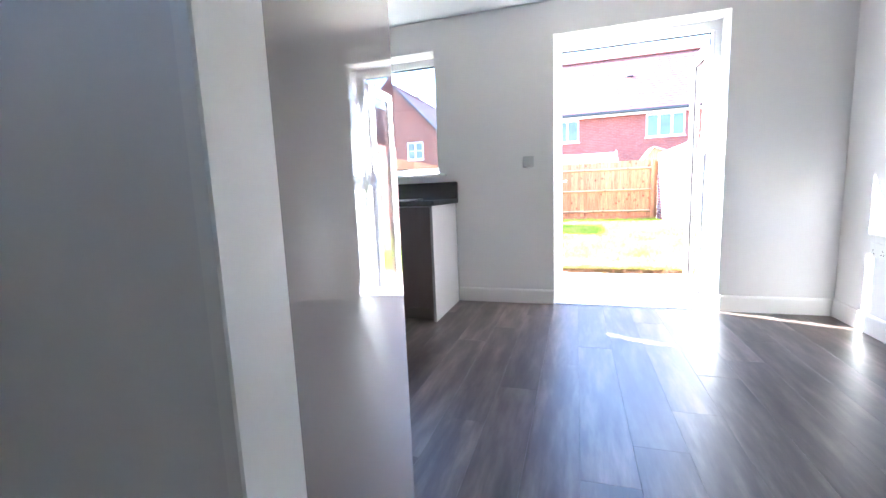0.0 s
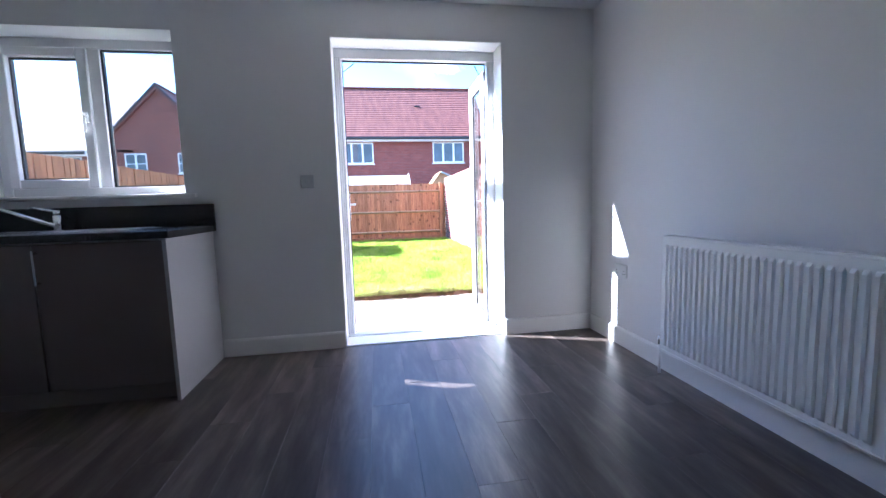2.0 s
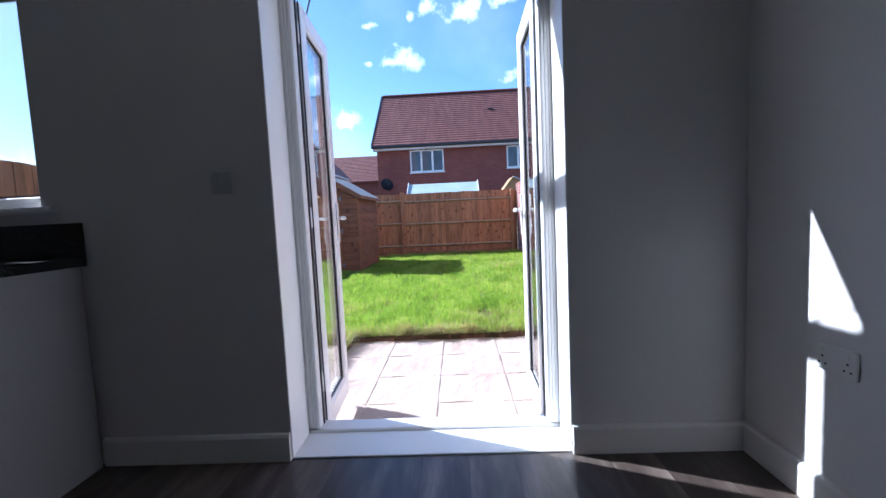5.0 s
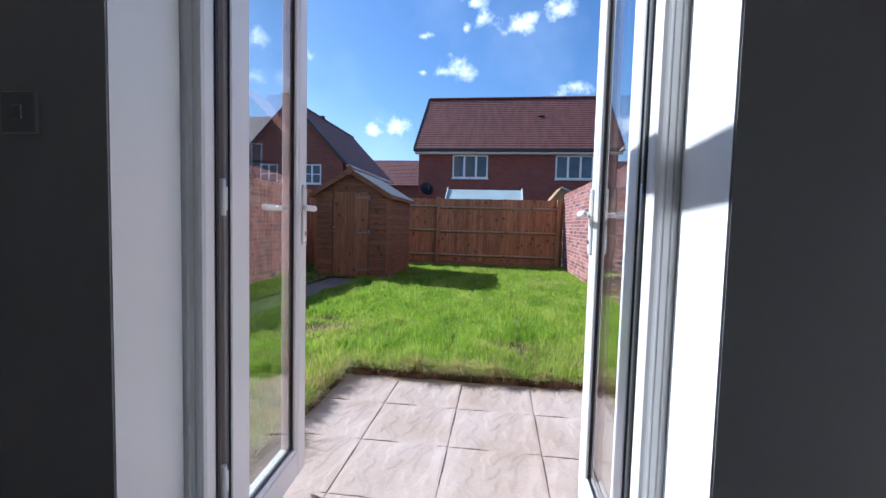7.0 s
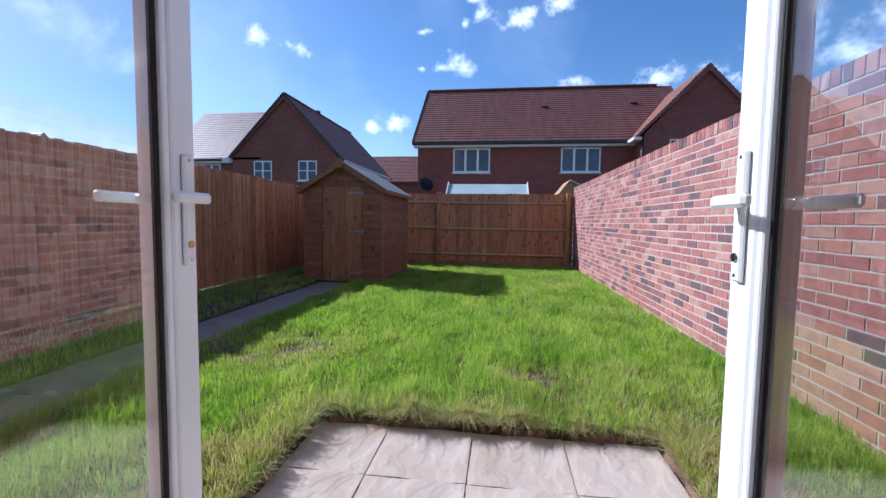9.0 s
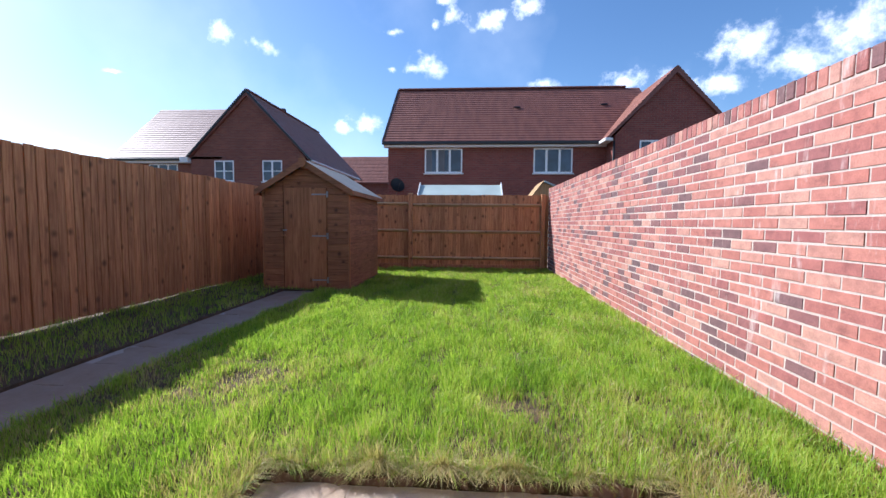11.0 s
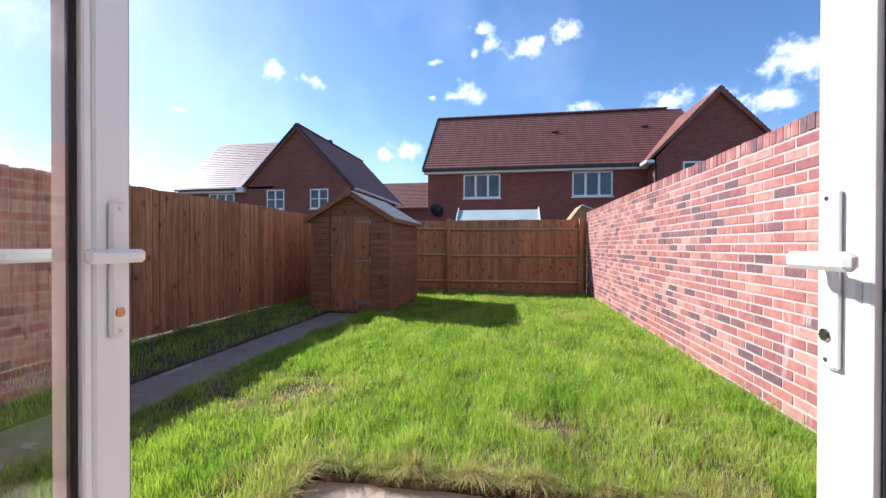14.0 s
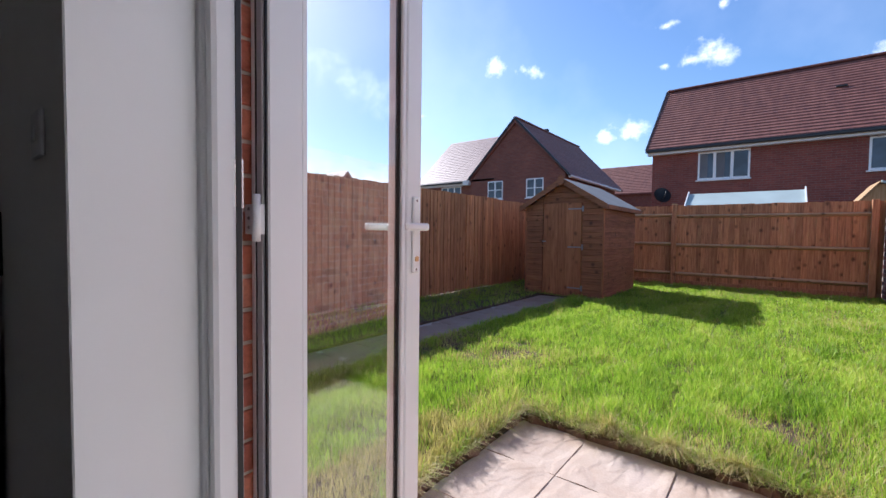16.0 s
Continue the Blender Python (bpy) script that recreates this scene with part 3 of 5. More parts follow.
part("jamb", stepped_post(0.057, -1, 0.03, 2.06), upvc, frame_ob)
part("jamb", stepped_post(DOOR_W - 0.057, 1, 0.03, 2.06), upvc, frame_ob)
part("head", boxed(-0.028, DOOR_W + 0.028, FY0, FY1, 2.06, 2.145, bevel=0.004), upvc, frame_ob)
part("sill", boxed(-0.028, DOOR_W + 0.028, FY0, FY1 + 0.03, -0.12, 0.022, bevel=0.006), upvc, frame_ob)
part("threshold", boxed(0.002, DOOR_W - 0.002, 0.002, FY0, -0.02, 0.008, bevel=0.003), upvc, frame_ob, "white threshold strip")
part("weather_seal", boxed(0.0575, 0.0625, FY0 + 0.046, FY0 + 0.056, 0.03, 2.06), rubber, frame_ob, "black rubber seal")
part("weather_seal", boxed(DOOR_W - 0.0625, DOOR_W - 0.0575, FY0 + 0.046, FY0 + 0.056, 0.03, 2.06), rubber, frame_ob, "black rubber seal")
part("weather_seal", boxed(0.062, DOOR_W - 0.062, FY0 + 0.046, FY0 + 0.056, 2.05, 2.06), rubber, frame_ob, "black rubber seal")
part("reveal_lining", boxed(0.0005, 0.004, 0.002, FY0 - 0.007, 0.0085, DOOR_H - 0.005), reveal_paint, frame_ob, "smooth white reveal lining")
part("reveal_lining", boxed(DOOR_W - 0.004, DOOR_W - 0.0005, 0.002, FY0 - 0.007, 0.0085, DOOR_H - 0.005), reveal_paint, frame_ob, "smooth white reveal lining")
part("reveal_lining", boxed(0.0045, DOOR_W - 0.0045, 0.002, FY0 - 0.007, DOOR_H - 0.0045, DOOR_H - 0.0005), reveal_paint, frame_ob, "smooth white reveal lining")
part("strike_plate", boxed(0.036, 0.0385, FY1 - 0.02, FY1 + 0.001, 1.05, 1.15), steel, frame_ob, "steel strike plate")


def rounded_plate(bm, s, x0, x1, y0, y1, z0, z1):
    return box(bm, min(s * x0, s * x1), max(s * x0, s * x1), y0, y1, z0, z1, bevel=0.004, seg=2)


def door_leaf(s, label):
    """An open leaf on its own axes: its edge runs along y from the hinge, its room face is at x = 0 and looks along s."""
    W, T, Z0, Z1 = 0.536, 0.068, -0.06, 2.03
    ob = thing("french_door_leaf", (0, 0, 0), label, "door", group="french door leaves")

    def sb(x0, x1, y0, y1, z0, z1, bevel=0.004):
        a, b = sorted((s * x0, s * x1))
        return boxed(a, b, y0, y1, z0, z1, bevel=bevel)
    g0, g1, gz0, gz1 = 0.104, 0.448, 0.058, 1.94
    part("hinge_stile", sb(-T, 0, 0, g0 - 0.016, Z0, Z1), upvc, ob)
    part("lock_stile", sb(-T, 0, g1 + 0.016, W, Z0, Z1), upvc, ob)
    part("top_rail", sb(-T, 0, g0 - 0.016, g1 + 0.016, gz1 + 0.016, Z1), upvc, ob)
    part("bottom_rail", sb(-T, 0, g0 - 0.016, g1 + 0.016, Z0, gz0 - 0.016), upvc, ob)
    # overlap lip round the outer side
    part("rebate_lip", sb(-T - 0.001, -T + 0.018, W, W + 0.014, Z0 - 0.004, Z1 + 0.004, 0.003), upvc, ob)
    for x0, x1 in ((-0.018, -0.004), (-T + 0.004, -0.032)):
        for y0, y1, z0, z1 in ((g0 - 0.016, g0, gz0 - 0.016, gz1 + 0.016), (g1, g1 + 0.016, gz0 - 0.016, gz1 + 0.016), (g0, g1, gz0 - 0.016, gz0), (g0, g1, gz1, gz1 + 0.016)):
            part("glazing_bead", sb(x0, x1, y0, y1, z0, z1, 0.003), upvc, ob)
    for y0, y1, z0, z1 in ((g0 - 0.006, g0 + 0.006, gz0, gz1), (g1 - 0.005, g1 + 0.006, gz0, gz1), (g0 + 0.006, g1 - 0.005, gz0 - 0.006, gz0 + 0.007), (g0 + 0.006, g1 - 0.005, gz1 - 0.007, gz1 + 0.006)):
        part("spacer_bar", sb(-0.0305, -0.02, y0, y1, z0, z1, 0), rubber, ob, "black spacer bar and gasket of the pane")
    for y0, y1, z0, z1 in ((g0, g0 + 0.006, gz0, gz1), (g1 - 0.006, g1, gz0, gz1), (g0 + 0.006, g1 - 0.006, gz0, gz0 + 0.006), (g0 + 0.006, g1 - 0.006, gz1 - 0.006, gz1)):
        part("gasket", sb(-0.0193, -0.0145, y0, y1, z0, z1, 0.001), rubber, ob, "black rubber glazing gasket")
    pane = part("pane", sb(-0.031, -0.0195, g0 - 0.01, g1 + 0.01, gz0 - 0.01, gz1 + 0.01, 0), glass, ob, "clear double-glazed pane")
    pane.visible_shadow = False
    part("edge_seal", sb(-T + 0.02, -T + 0.028, -0.004, 0.0, Z0, Z1, 0), rubber, ob, "black rubber edge seal")
    part("edge_seal", sb(-0.012, -0.006, W, W + 0.004, Z0, Z1, 0), rubber, ob, "black rubber edge seal")
    part("lock_faceplate", sb(-0.045, -0.028, W, W + 0.003, 0.3, 1.8, 0), steel, ob, "steel lock strip")
    for side, f in (("inner", 1), ("outer", -1)):
        def at(d):
            return d if f > 0 else -T - d
        yc = W - 0.036
        handle = part("door_handle", sb(at(0), at(0.011), yc - 0.015, yc + 0.015, 0.876, 1.114, 0.004), plastic_white, ob, "white lever door handle")
        part("neck", tube(bmesh.new(), (s * at(0.008), yc, 1.02), (s * at(0.05), yc, 1.02), 0.0095, 14), plastic_white, handle)
        part("lever", sb(at(0.038), at(0.055), yc - 0.098, yc + 0.012, 1.009, 1.032, 0.006), plastic_white, handle)
        part("key_cylinder", tube(bmesh.new(), (s * at(0.006), yc, 0.921), (s * at(0.0145), yc, 0.921), 0.0085, 14), brass if s > 0 else steel, handle, "keyhole cylinder")
        for z in (0.888, 1.102):
            part("screw", tube(bmesh.new(), (s * at(0.008), yc, z), (s * at(0.0122), yc, z), 0.0035, 8), steel, handle, "small steel screw")
    part("hardware_groove", sb(-0.042, -0.022, -0.002, 0.0, Z0 + 0.002, Z1 - 0.002, 0), switch_grey, ob, "grey hardware groove along the hinge edge")
    for x in (-0.046, -0.018):
        part("edge_bead", sb(x - 0.003, x + 0.003, -0.0045, 0.0, Z0 + 0.002, Z1 - 0.002, 0.0012), upvc, ob)
    part("edge_seal", sb(-0.008, -0.003, -0.004, 0.0, Z0, Z1, 0), rubber, ob, "black rubber edge seal")
    for z in (0.22, 1.03, 1.88):
        hinge = part("hinge", tube(bmesh.new(), (s * -0.012, -0.021, z - 0.05), (s * -0.012, -0.021, z + 0.05), 0.0085, 12), upvc, ob, "white flag hinge")
        part("hinge_flag", sb(-0.062, -0.008, -0.018, 0.0, z - 0.035, z + 0.03, 0.002), upvc, hinge)
        for dz in (-0.02, 0.0, 0.02):
            part("screw", tube(bmesh.new(), (s * -0.045, -0.0195, z + dz), (s * -0.045, -0.017, z + dz), 0.004, 8), zinc, hinge)
    part("door_stay", tube(bmesh.new(), (s * -0.03, 0.2, Z1 + 0.004), (s * 0.08, -0.07, Z1 + 0.01), 0.004, 8), slot_dark, ob, "thin dark restraint arm at the head")
    return ob


leaf_l = door_leaf(1, "white glazed french door leaf standing open onto the patio")
leaf_l.matrix_basis = pose(0.057, 0.316, 0, 0, 0, 3.9)
leaf_r = door_leaf(-1, "white glazed french door leaf open beside the brick garden wall")
leaf_r.matrix_basis = pose(DOOR_W - 0.057, 0.316, 0, 0, 0, -0.9)

# ---- the kitchen window ----
win = thing("window_1", (-1.56, 0.235, WIN[2]), "white plastic window with an opening casement and a fixed light over the sink", "window", kind="structure")
wx0, wx1, wz0, wz1 = WIN
for dims in ((wx0 - 0.02, wx0 + 0.055, FY0, FY1, wz0, wz1), (wx1 - 0.055, wx1 + 0.02, FY0, FY1, wz0, wz1), (wx0 + 0.055, wx1 - 0.055, FY0, FY1, wz0 - 0.02, wz0 + 0.06),
             (wx0 + 0.055, wx1 - 0.055, FY0, FY1, wz1 - 0.06, wz1 + 0.02), (-1.575, -1.5, FY0, FY1, wz0 + 0.06, wz1 - 0.06)):
    part("window_frame", boxed(*dims, bevel=0.004), upvc, win)
sash = part("casement", boxed(-2.095, -2.035, FY0 - 0.022, FY1 - 0.02, 1.18, 2.08, bevel=0.005), upvc, win)
for dims in ((-1.63, -1.57, FY0 - 0.022, FY1 - 0.02, 1.18, 2.08), (-2.035, -1.63, FY0 - 0.022, FY1 - 0.02, 1.18, 1.238), (-2.035, -1.63, FY0 - 0.022, FY1 - 0.02, 2.022, 2.08)):
    part("casement_rail", boxed(*dims, bevel=0.005), upvc, sash)
for dims in ((-2.035, -2.023, 0.215, 0.24, 1.238, 2.022), (-1.642, -1.63, 0.215, 0.24, 1.238, 2.022), (-2.023, -1.642, 0.215, 0.24, 1.238, 1.248), (-2.023, -1.642, 0.215, 0.24, 2.012, 2.022),
             (-1.5, -1.488, 0.215, 0.24, wz0 + 0.06, wz1 - 0.06), (wx1 - 0.067, wx1 - 0.055, 0.215, 0.24, wz0 + 0.06, wz1 - 0.06),
             (-1.488, wx1 - 0.067, 0.215, 0.24, wz0 + 0.06, wz0 + 0.07), (-1.488, wx1 - 0.067, 0.215, 0.24, wz1 - 0.07, wz1 - 0.06)):
    part("spacer_bar", boxed(*dims), rubber, win, "black gasket round the pane")
for dims in ((-2.04, -1.625, 0.214, 0.241, 1.233, 2.027), (-1.505, wx1 - 0.05, 0.214, 0.241, wz0 + 0.055, wz1 - 0.055)):
    p = part("pane", boxed(*dims), glass, win, "clear double-glazed pane")
    p.visible_shadow = False
wh = part("window_handle", boxed(-1.612, -1.588, 0.164, 0.178, 1.6, 1.67, bevel=0.003), plastic_white, win, "white window handle")
part("lever", boxed(-1.608, -1.592, 0.138, 0.152, 1.535, 1.66, bevel=0.005), plastic_white, wh)
part("neck", tube(bmesh.new(), (-1.6, 0.166, 1.645), (-1.6, 0.142, 1.645), 0.007, 10), plastic_white, wh)
whole("window_sill", boxed(wx0 - 0.06, wx1 + 0.075, -0.038, 0.2, wz0 - 0.027, wz0 - 0.001, bevel=0.008, seg=2), trim_paint, "white rounded-edge window board above the worktop", "window sill", "structure")

# ---- kitchen units ----
UF = -0.645


def bar_handle(parent, x, z0, z1, y):
    h = part("handle", boxed(x - 0.006, x + 0.006, y - 0.034, y - 0.024, z0, z1, bevel=0.003), steel, parent, "brushed steel bow handle")
    for z in (z0 + 0.012, z1 - 0.012):
        part("handle_foot", boxed(x - 0.005, x + 0.005, y - 0.028, y + 0.001, z - 0.006, z + 0.006, bevel=0.001), steel, h)


def base_unit(x0, x1, label):
    ob = thing("base_unit", ((x0 + x1) / 2, -0.31, 0.1), label, "kitchen cabinet", group="kitchen base units")
    part("carcass", boxed(x0 + 0.001, x1 - 0.001, UF + 0.022, -0.022, 0.1, 0.864), unit_panel, ob)
    door = part("door", boxed(x0 + 0.002, x1 - 0.002, UF, UF + 0.019, 0.1, 0.858, bevel=0.002), unit_front, ob, "plain stone-grey slab door")
    bar_handle(door, x0 + 0.024, 0.655, 0.83, UF)
    return ob


for i, (a, b) in enumerate(((-1.435, -0.838), (-2.036, -1.438), (-2.637, -2.039), (-3.195, -2.64))):
    base_unit(a, b, "stone-grey slab kitchen base unit under the black worktop")
whole("end_panel", boxed(-0.836, -0.816, UF - 0.012, -0.02, 0.0, 0.866, bevel=0.001), unit_panel, "pale grey end panel closing the run of kitchen units", "cabinet panel")
whole("plinth", boxed(-3.195, -0.838, UF + 0.05, UF + 0.066, 0.0, 0.098), plinth_mat, "dark grey plinth board under the kitchen units", "plinth")


def worktop():
    ob = thing("worktop", (-2.0, -0.32, 0.867), "black speckled laminate kitchen worktop with matching upstand", "worktop")
    bm = bmesh.new()
    # four pieces round the sink cut-out, meeting end to end
    for d in ((-3.198, -1.93, -0.655, -0.022), (-1.56, -0.805, -0.655, -0.022), (-1.93, -1.56, -0.655, -0.53), (-1.93, -1.56, -0.13, -0.022)):
        box(bm, d[0], d[1], d[2], d[3], 0.867, 0.905)
    part("top", bm, worktop_mat, ob)
    part("upstand", boxed(-3.198, -0.802, -0.022, -0.001, 0.867, 1.047, bevel=0.0015), worktop_mat, ob)
    return ob


worktop()


def sink():
    ob = thing("sink", (-1.5, -0.33, 0.905), "stainless steel inset sink with a grooved drainer in the worktop", "sink")
    bm = bmesh.new()
    for d in ((-1.96, -1.03, -0.555, -0.53), (-1.96, -1.03, -0.13, -0.085), (-1.96, -1.93, -0.53, -0.13), (-1.56, -1.03, -0.53, -0.13)):
        box(bm, *d, 0.9055, 0.9105)
    part("rim", bm, steel, ob)
    bm = bmesh.new()
    for d in ((-1.93, -1.928, -0.53, -0.13, 0.74, 0.906), (-1.562, -1.56, -0.53, -0.13, 0.74, 0.906), (-1.928, -1.562, -0.53, -0.528, 0.74, 0.906), (-1.928, -1.562, -0.132, -0.13, 0.74, 0.906), (-1.93, -1.56, -0.53, -0.13, 0.737, 0.74)):
        box(bm, *d)
    part("bowl", bm, steel, ob)
    for k in range(7):
        y = -0.49 + k * 0.055
        part("drainer_rib", boxed(-1.5, -1.07, y, y + 0.014, 0.9105, 0.9135, bevel=0.001), steel, ob)
    return ob


sink()


def tap():
    bx, by = -1.66, -0.105
    ob = thing("mixer_tap", (bx, by, 0.9105), "chrome mixer tap with a raised swivel spout behind the sink", "tap")
    part("body", tube(bmesh.new(), (bx, by, 0.9105), (bx, by, 1.0), 0.024, 18, 0.021), chrome, ob)
    part("cap", tube(bmesh.new(), (bx, by, 1.0), (bx, by, 1.03), 0.021, 18, 0.015), chrome, ob)
    part("lever", tube(bmesh.new(), (bx, by, 1.022), (bx - 0.115, by - 0.03, 1.052), 0.008, 10, 0.006), chrome, ob)
    part("spout", tube(bmesh.new(), (bx, by - 0.01, 0.935), (bx - 0.24, by - 0.12, 1.055), 0.012, 12), chrome, ob)
    part("spout_tip", tube(bmesh.new(), (bx - 0.24, by - 0.12, 1.058), (bx - 0.24, by - 0.12, 1.02), 0.013, 12), chrome, ob)
    return ob


tap()


def tall_unit():
    x1, x0, y0, y1 = -0.31, -0.91, -3.03, -2.397
    ob = thing("larder_unit", (-0.61, -2.72, 0), "tall grey larder cabinet with a glossy end panel", "kitchen cabinet")
    part("end_panel", boxed(x1 - 0.019, x1, y0 + 0.002, y1, 0.0, 2.15, bevel=0.001), gloss_panel, ob, "high-gloss grey end panel")
    part("carcass", boxed(x0, x1 - 0.02, y0 + 0.002, y1 - 0.03, 0.1, 2.15), unit_panel, ob)
    d1 = part("door", boxed(x0 + 0.002, x1 - 0.022, y1 - 0.028, y1 - 0.008, 0.1, 0.9, bevel=0.002), unit_front, ob)
    d2 = part("door", boxed(x0 + 0.002, x1 - 0.022, y1 - 0.028, y1 - 0.008, 0.905, 2.15, bevel=0.002), unit_front, ob)
    part("handle", boxed(x0 + 0.03, x0 + 0.042, y1 - 0.006, y1 + 0.02, 0.68, 0.85, bevel=0.003), steel, d1)
    part("handle", boxed(x0 + 0.03, x0 + 0.042, y1 - 0.006, y1 + 0.02, 0.98, 1.15, bevel=0.003), steel, d2)
    part("plinth", boxed(x0, x1 - 0.021, y1 - 0.08, y1 - 0.062, 0.0, 0.098), plinth_mat, ob)
    return ob


tall_unit()


# ---- radiator and electrics ----
def radiator():
    y0, y1, z0, z1, xf = -1.985, -0.938, 0.15, 0.795, 1.79
    ob = thing("radiator", (1.82, -1.455, z0), "white double-panel radiator with a corrugated front on the wall", "radiator")
    n = 28
    pitch = (y1 - y0 - 0.05) / n
    for name, x, s in (("front_panel", xf, 1), ("rear_panel", xf + 0.072, -1)):
        bm = bmesh.new()
        ys = []
        for i in range(n):
            a = y0 + 0.025 + i * pitch
            ys += [(a, 0.0), (a + pitch * 0.34, 0.0), (a + pitch * 0.45, 0.013), (a + pitch * 0.88, 0.013), (a + pitch * 0.98, 0.0)]
        ys.append((y1 - 0.025, 0.0))
        rows = [(z0 + 0.012, 0), (z0 + 0.035, 0), (z0 + 0.05, 1), (z1 - 0.06, 1), (z1 - 0.045, 0), (z1 - 0.008, 0)]
        box(bm, min(x, x + s * 0.008), max(x, x + s * 0.008), y0 + 0.003, y1 - 0.003, z0 + 0.011, z1 - 0.007)
        grid = [[bm.verts.new((x - s * (0.0004 + d * k), y, z)) for y, d in ([(y0 + 0.004, 0.0)] + ys + [(y1 - 0.004, 0.0)])] for z, k in rows]
        for r in range(len(rows) - 1):
            for c in range(len(grid[0]) - 1):
                bm.faces.new((grid[r][c], grid[r + 1][c], grid[r + 1][c + 1], grid[r][c + 1]))
        part(name, bm, radiator_paint, ob)
    part("seam", boxed(xf - 0.003, xf + 0.008, y0 + 0.004, y1 - 0.004, z0 + 0.004, z0 + 0.014, bevel=0.003), radiator_paint, ob)
    part("seam", boxed(xf - 0.003, xf + 0.008, y0 + 0.004, y1 - 0.004, z1 - 0.012, z1 - 0.002, bevel=0.003), radiator_paint, ob)
    part("side_cover", boxed(xf - 0.002, xf + 0.078, y0 - 0.002, y0 + 0.003, z0 + 0.005, z1, bevel=0.001), radiator_paint, ob)
    part("side_cover", boxed(xf - 0.002, xf + 0.078, y1 - 0.003, y1 + 0.002, z0 + 0.005, z1, bevel=0.001), radiator_paint, ob)
    # solid disc coloured dark as the shade in the vent opening
    part("vent_plug", tube(bmesh.new(), (xf + 0.036, y0 - 0.006, z1 - 0.045), (xf + 0.036, y0, z1 - 0.045), 0.013, 16), slot_dark, ob, "dark disc for the shaded vent opening in the end")
    part("vent_screw", tube(bmesh.new(), (xf + 0.036, y0 - 0.009, z1 - 0.045), (xf + 0.036, y0 - 0.005, z1 - 0.045), 0.005, 10), brass, ob)
    for i in range(28):
        y = y0 + 0.02 + i * (y1 - y0 - 0.04) / 27
        part("grille_bar", boxed(xf + 0.006, xf + 0.07, y - 0.004, y + 0.004, z1 - 0.006, z1 - 0.002), radiator_paint, ob)
    part("grille_rim", boxed(xf + 0.001, xf + 0.006, y0, y1, z1 - 0.01, z1 + 0.001), radiator_paint, ob)
    part("grille_rim", boxed(xf + 0.07, xf + 0.076, y0, y1, z1 - 0.01, z1 + 0.001), radiator_paint, ob)
    for y in (y0 + 0.16, y1 - 0.16):
        part("wall_bracket", boxed(xf + 0.06, 1.886, y - 0.012, y + 0.012, 0.3, 0.72), zinc, ob)
    v = part("thermostat_head", tube(bmesh.new(), (1.818, y0 - 0.048, 0.205), (1.818, y0 - 0.048, 0.275), 0.021, 18, 0.0185), plastic_white, ob, "white thermostatic valve head")
    part("valve_body", tube(bmesh.new(), (1.818, y0 - 0.048, 0.15), (1.818, y0 - 0.048, 0.205), 0.012, 14), chrome, v, "chrome valve body")
    part("valve_tail", tube(bmesh.new(), (1.818, y0 - 0.055, 0.175), (1.818, y0 + 0.01, 0.175), 0.01, 12), chrome, v)
    part("pipe", tube(bmesh.new(), (1.818, y0 - 0.048, 0.002), (1.818, y0 - 0.048, 0.15), 0.0075, 12), plastic_white, v)
    w = part("lockshield_valve", tube(bmesh.new(), (1.818, y1 + 0.04, 0.17), (1.818, y1 + 0.04, 0.222), 0.011, 14), chrome, ob, "chrome lockshield valve")
    part("valve_tail", tube(bmesh.new(), (1.818, y1 - 0.01, 0.182), (1.818, y1 + 0.045, 0.182), 0.009, 12), chrome, w)
    part("pipe", tube(bmesh.new(), (1.818, y1 + 0.04, 0.002), (1.818, y1 + 0.04, 0.17), 0.0075, 12), plastic_white, w)
    return ob


radiator()

sw = thing("light_switch", (-0.198, -0.006, 1.18), "small square grey light switch on the plaster wall", "light switch")
part("plate", boxed(-0.242, -0.154, -0.009, -0.0005, 1.136, 1.224, bevel=0.003), switch_grey, sw)
part("rocker", boxed(-0.21, -0.186, -0.013, -0.009, 1.165, 1.195, bevel=0.002), switch_grey, sw)
so = thing("wall_socket", (1.88, -0.4, 0.515), "white double power socket low on the wall", "power socket")
part("plate", boxed(1.876, 1.8845, -0.475, -0.329, 0.472, 0.558, bevel=0.003), plastic_white, so)
for y in (-0.445, -0.36):
    part("switch_rocker", boxed(1.873, 1.8765, y - 0.006, y + 0.006, 0.53, 0.545, bevel=0.001), plastic_white, so)
    for dy, dz in ((0, 0.022), (-0.011, 0.0), (0.011, 0.0)):
        # dark slips on the plate stand in for shade inside the pin holes
        part("socket_hole", boxed(1.8752, 1.8762, y - 0.0035 + dy, y + 0.0035 + dy, 0.49 + dz, 0.496 + dz), slot_dark, so)

# ---- outside: ground, house back, patio, path, lawn ----
whole("ground", prism(bmesh.new(), [(-1500, -1500), (1500, -1500), (1500, 1500), (-1500, 1500)], "z", GROUND - 2, GROUND - 0.1), soil, "flat earth and rough grass round the gardens", "ground", "structure")
OUT0, OUT1 = 0.272, 0.335
house_wall = whole("wall_outside", cells(bmesh.new(), -4.6, 3.4, -0.6, 2.7, [(-0.022, DOOR_W + 0.022, -0.125, 2.1), (wx0 + 0.02, wx1 - 0.02, wz0 + 0.02, wz1 - 0.02)], OUT0, OUT1 - 0.01),
                   house_mortar, "red brick outer wall of the house round the garden door", "wall", "structure")
PX = [-0.27, 0.125, 0.578, 1.045, 1.51]
PY = [2.165 - 0.445 * i for i in range(5)] + [0.365]
patio = whole("patio", boxed(PX[0], PX[-1], 0.362, PY[0], GROUND - 0.1, -0.1552), joint_sand, "buff riven paving slab patio outside the garden door", "pavement", "structure")
PATH_X = (-2.44, -1.82)
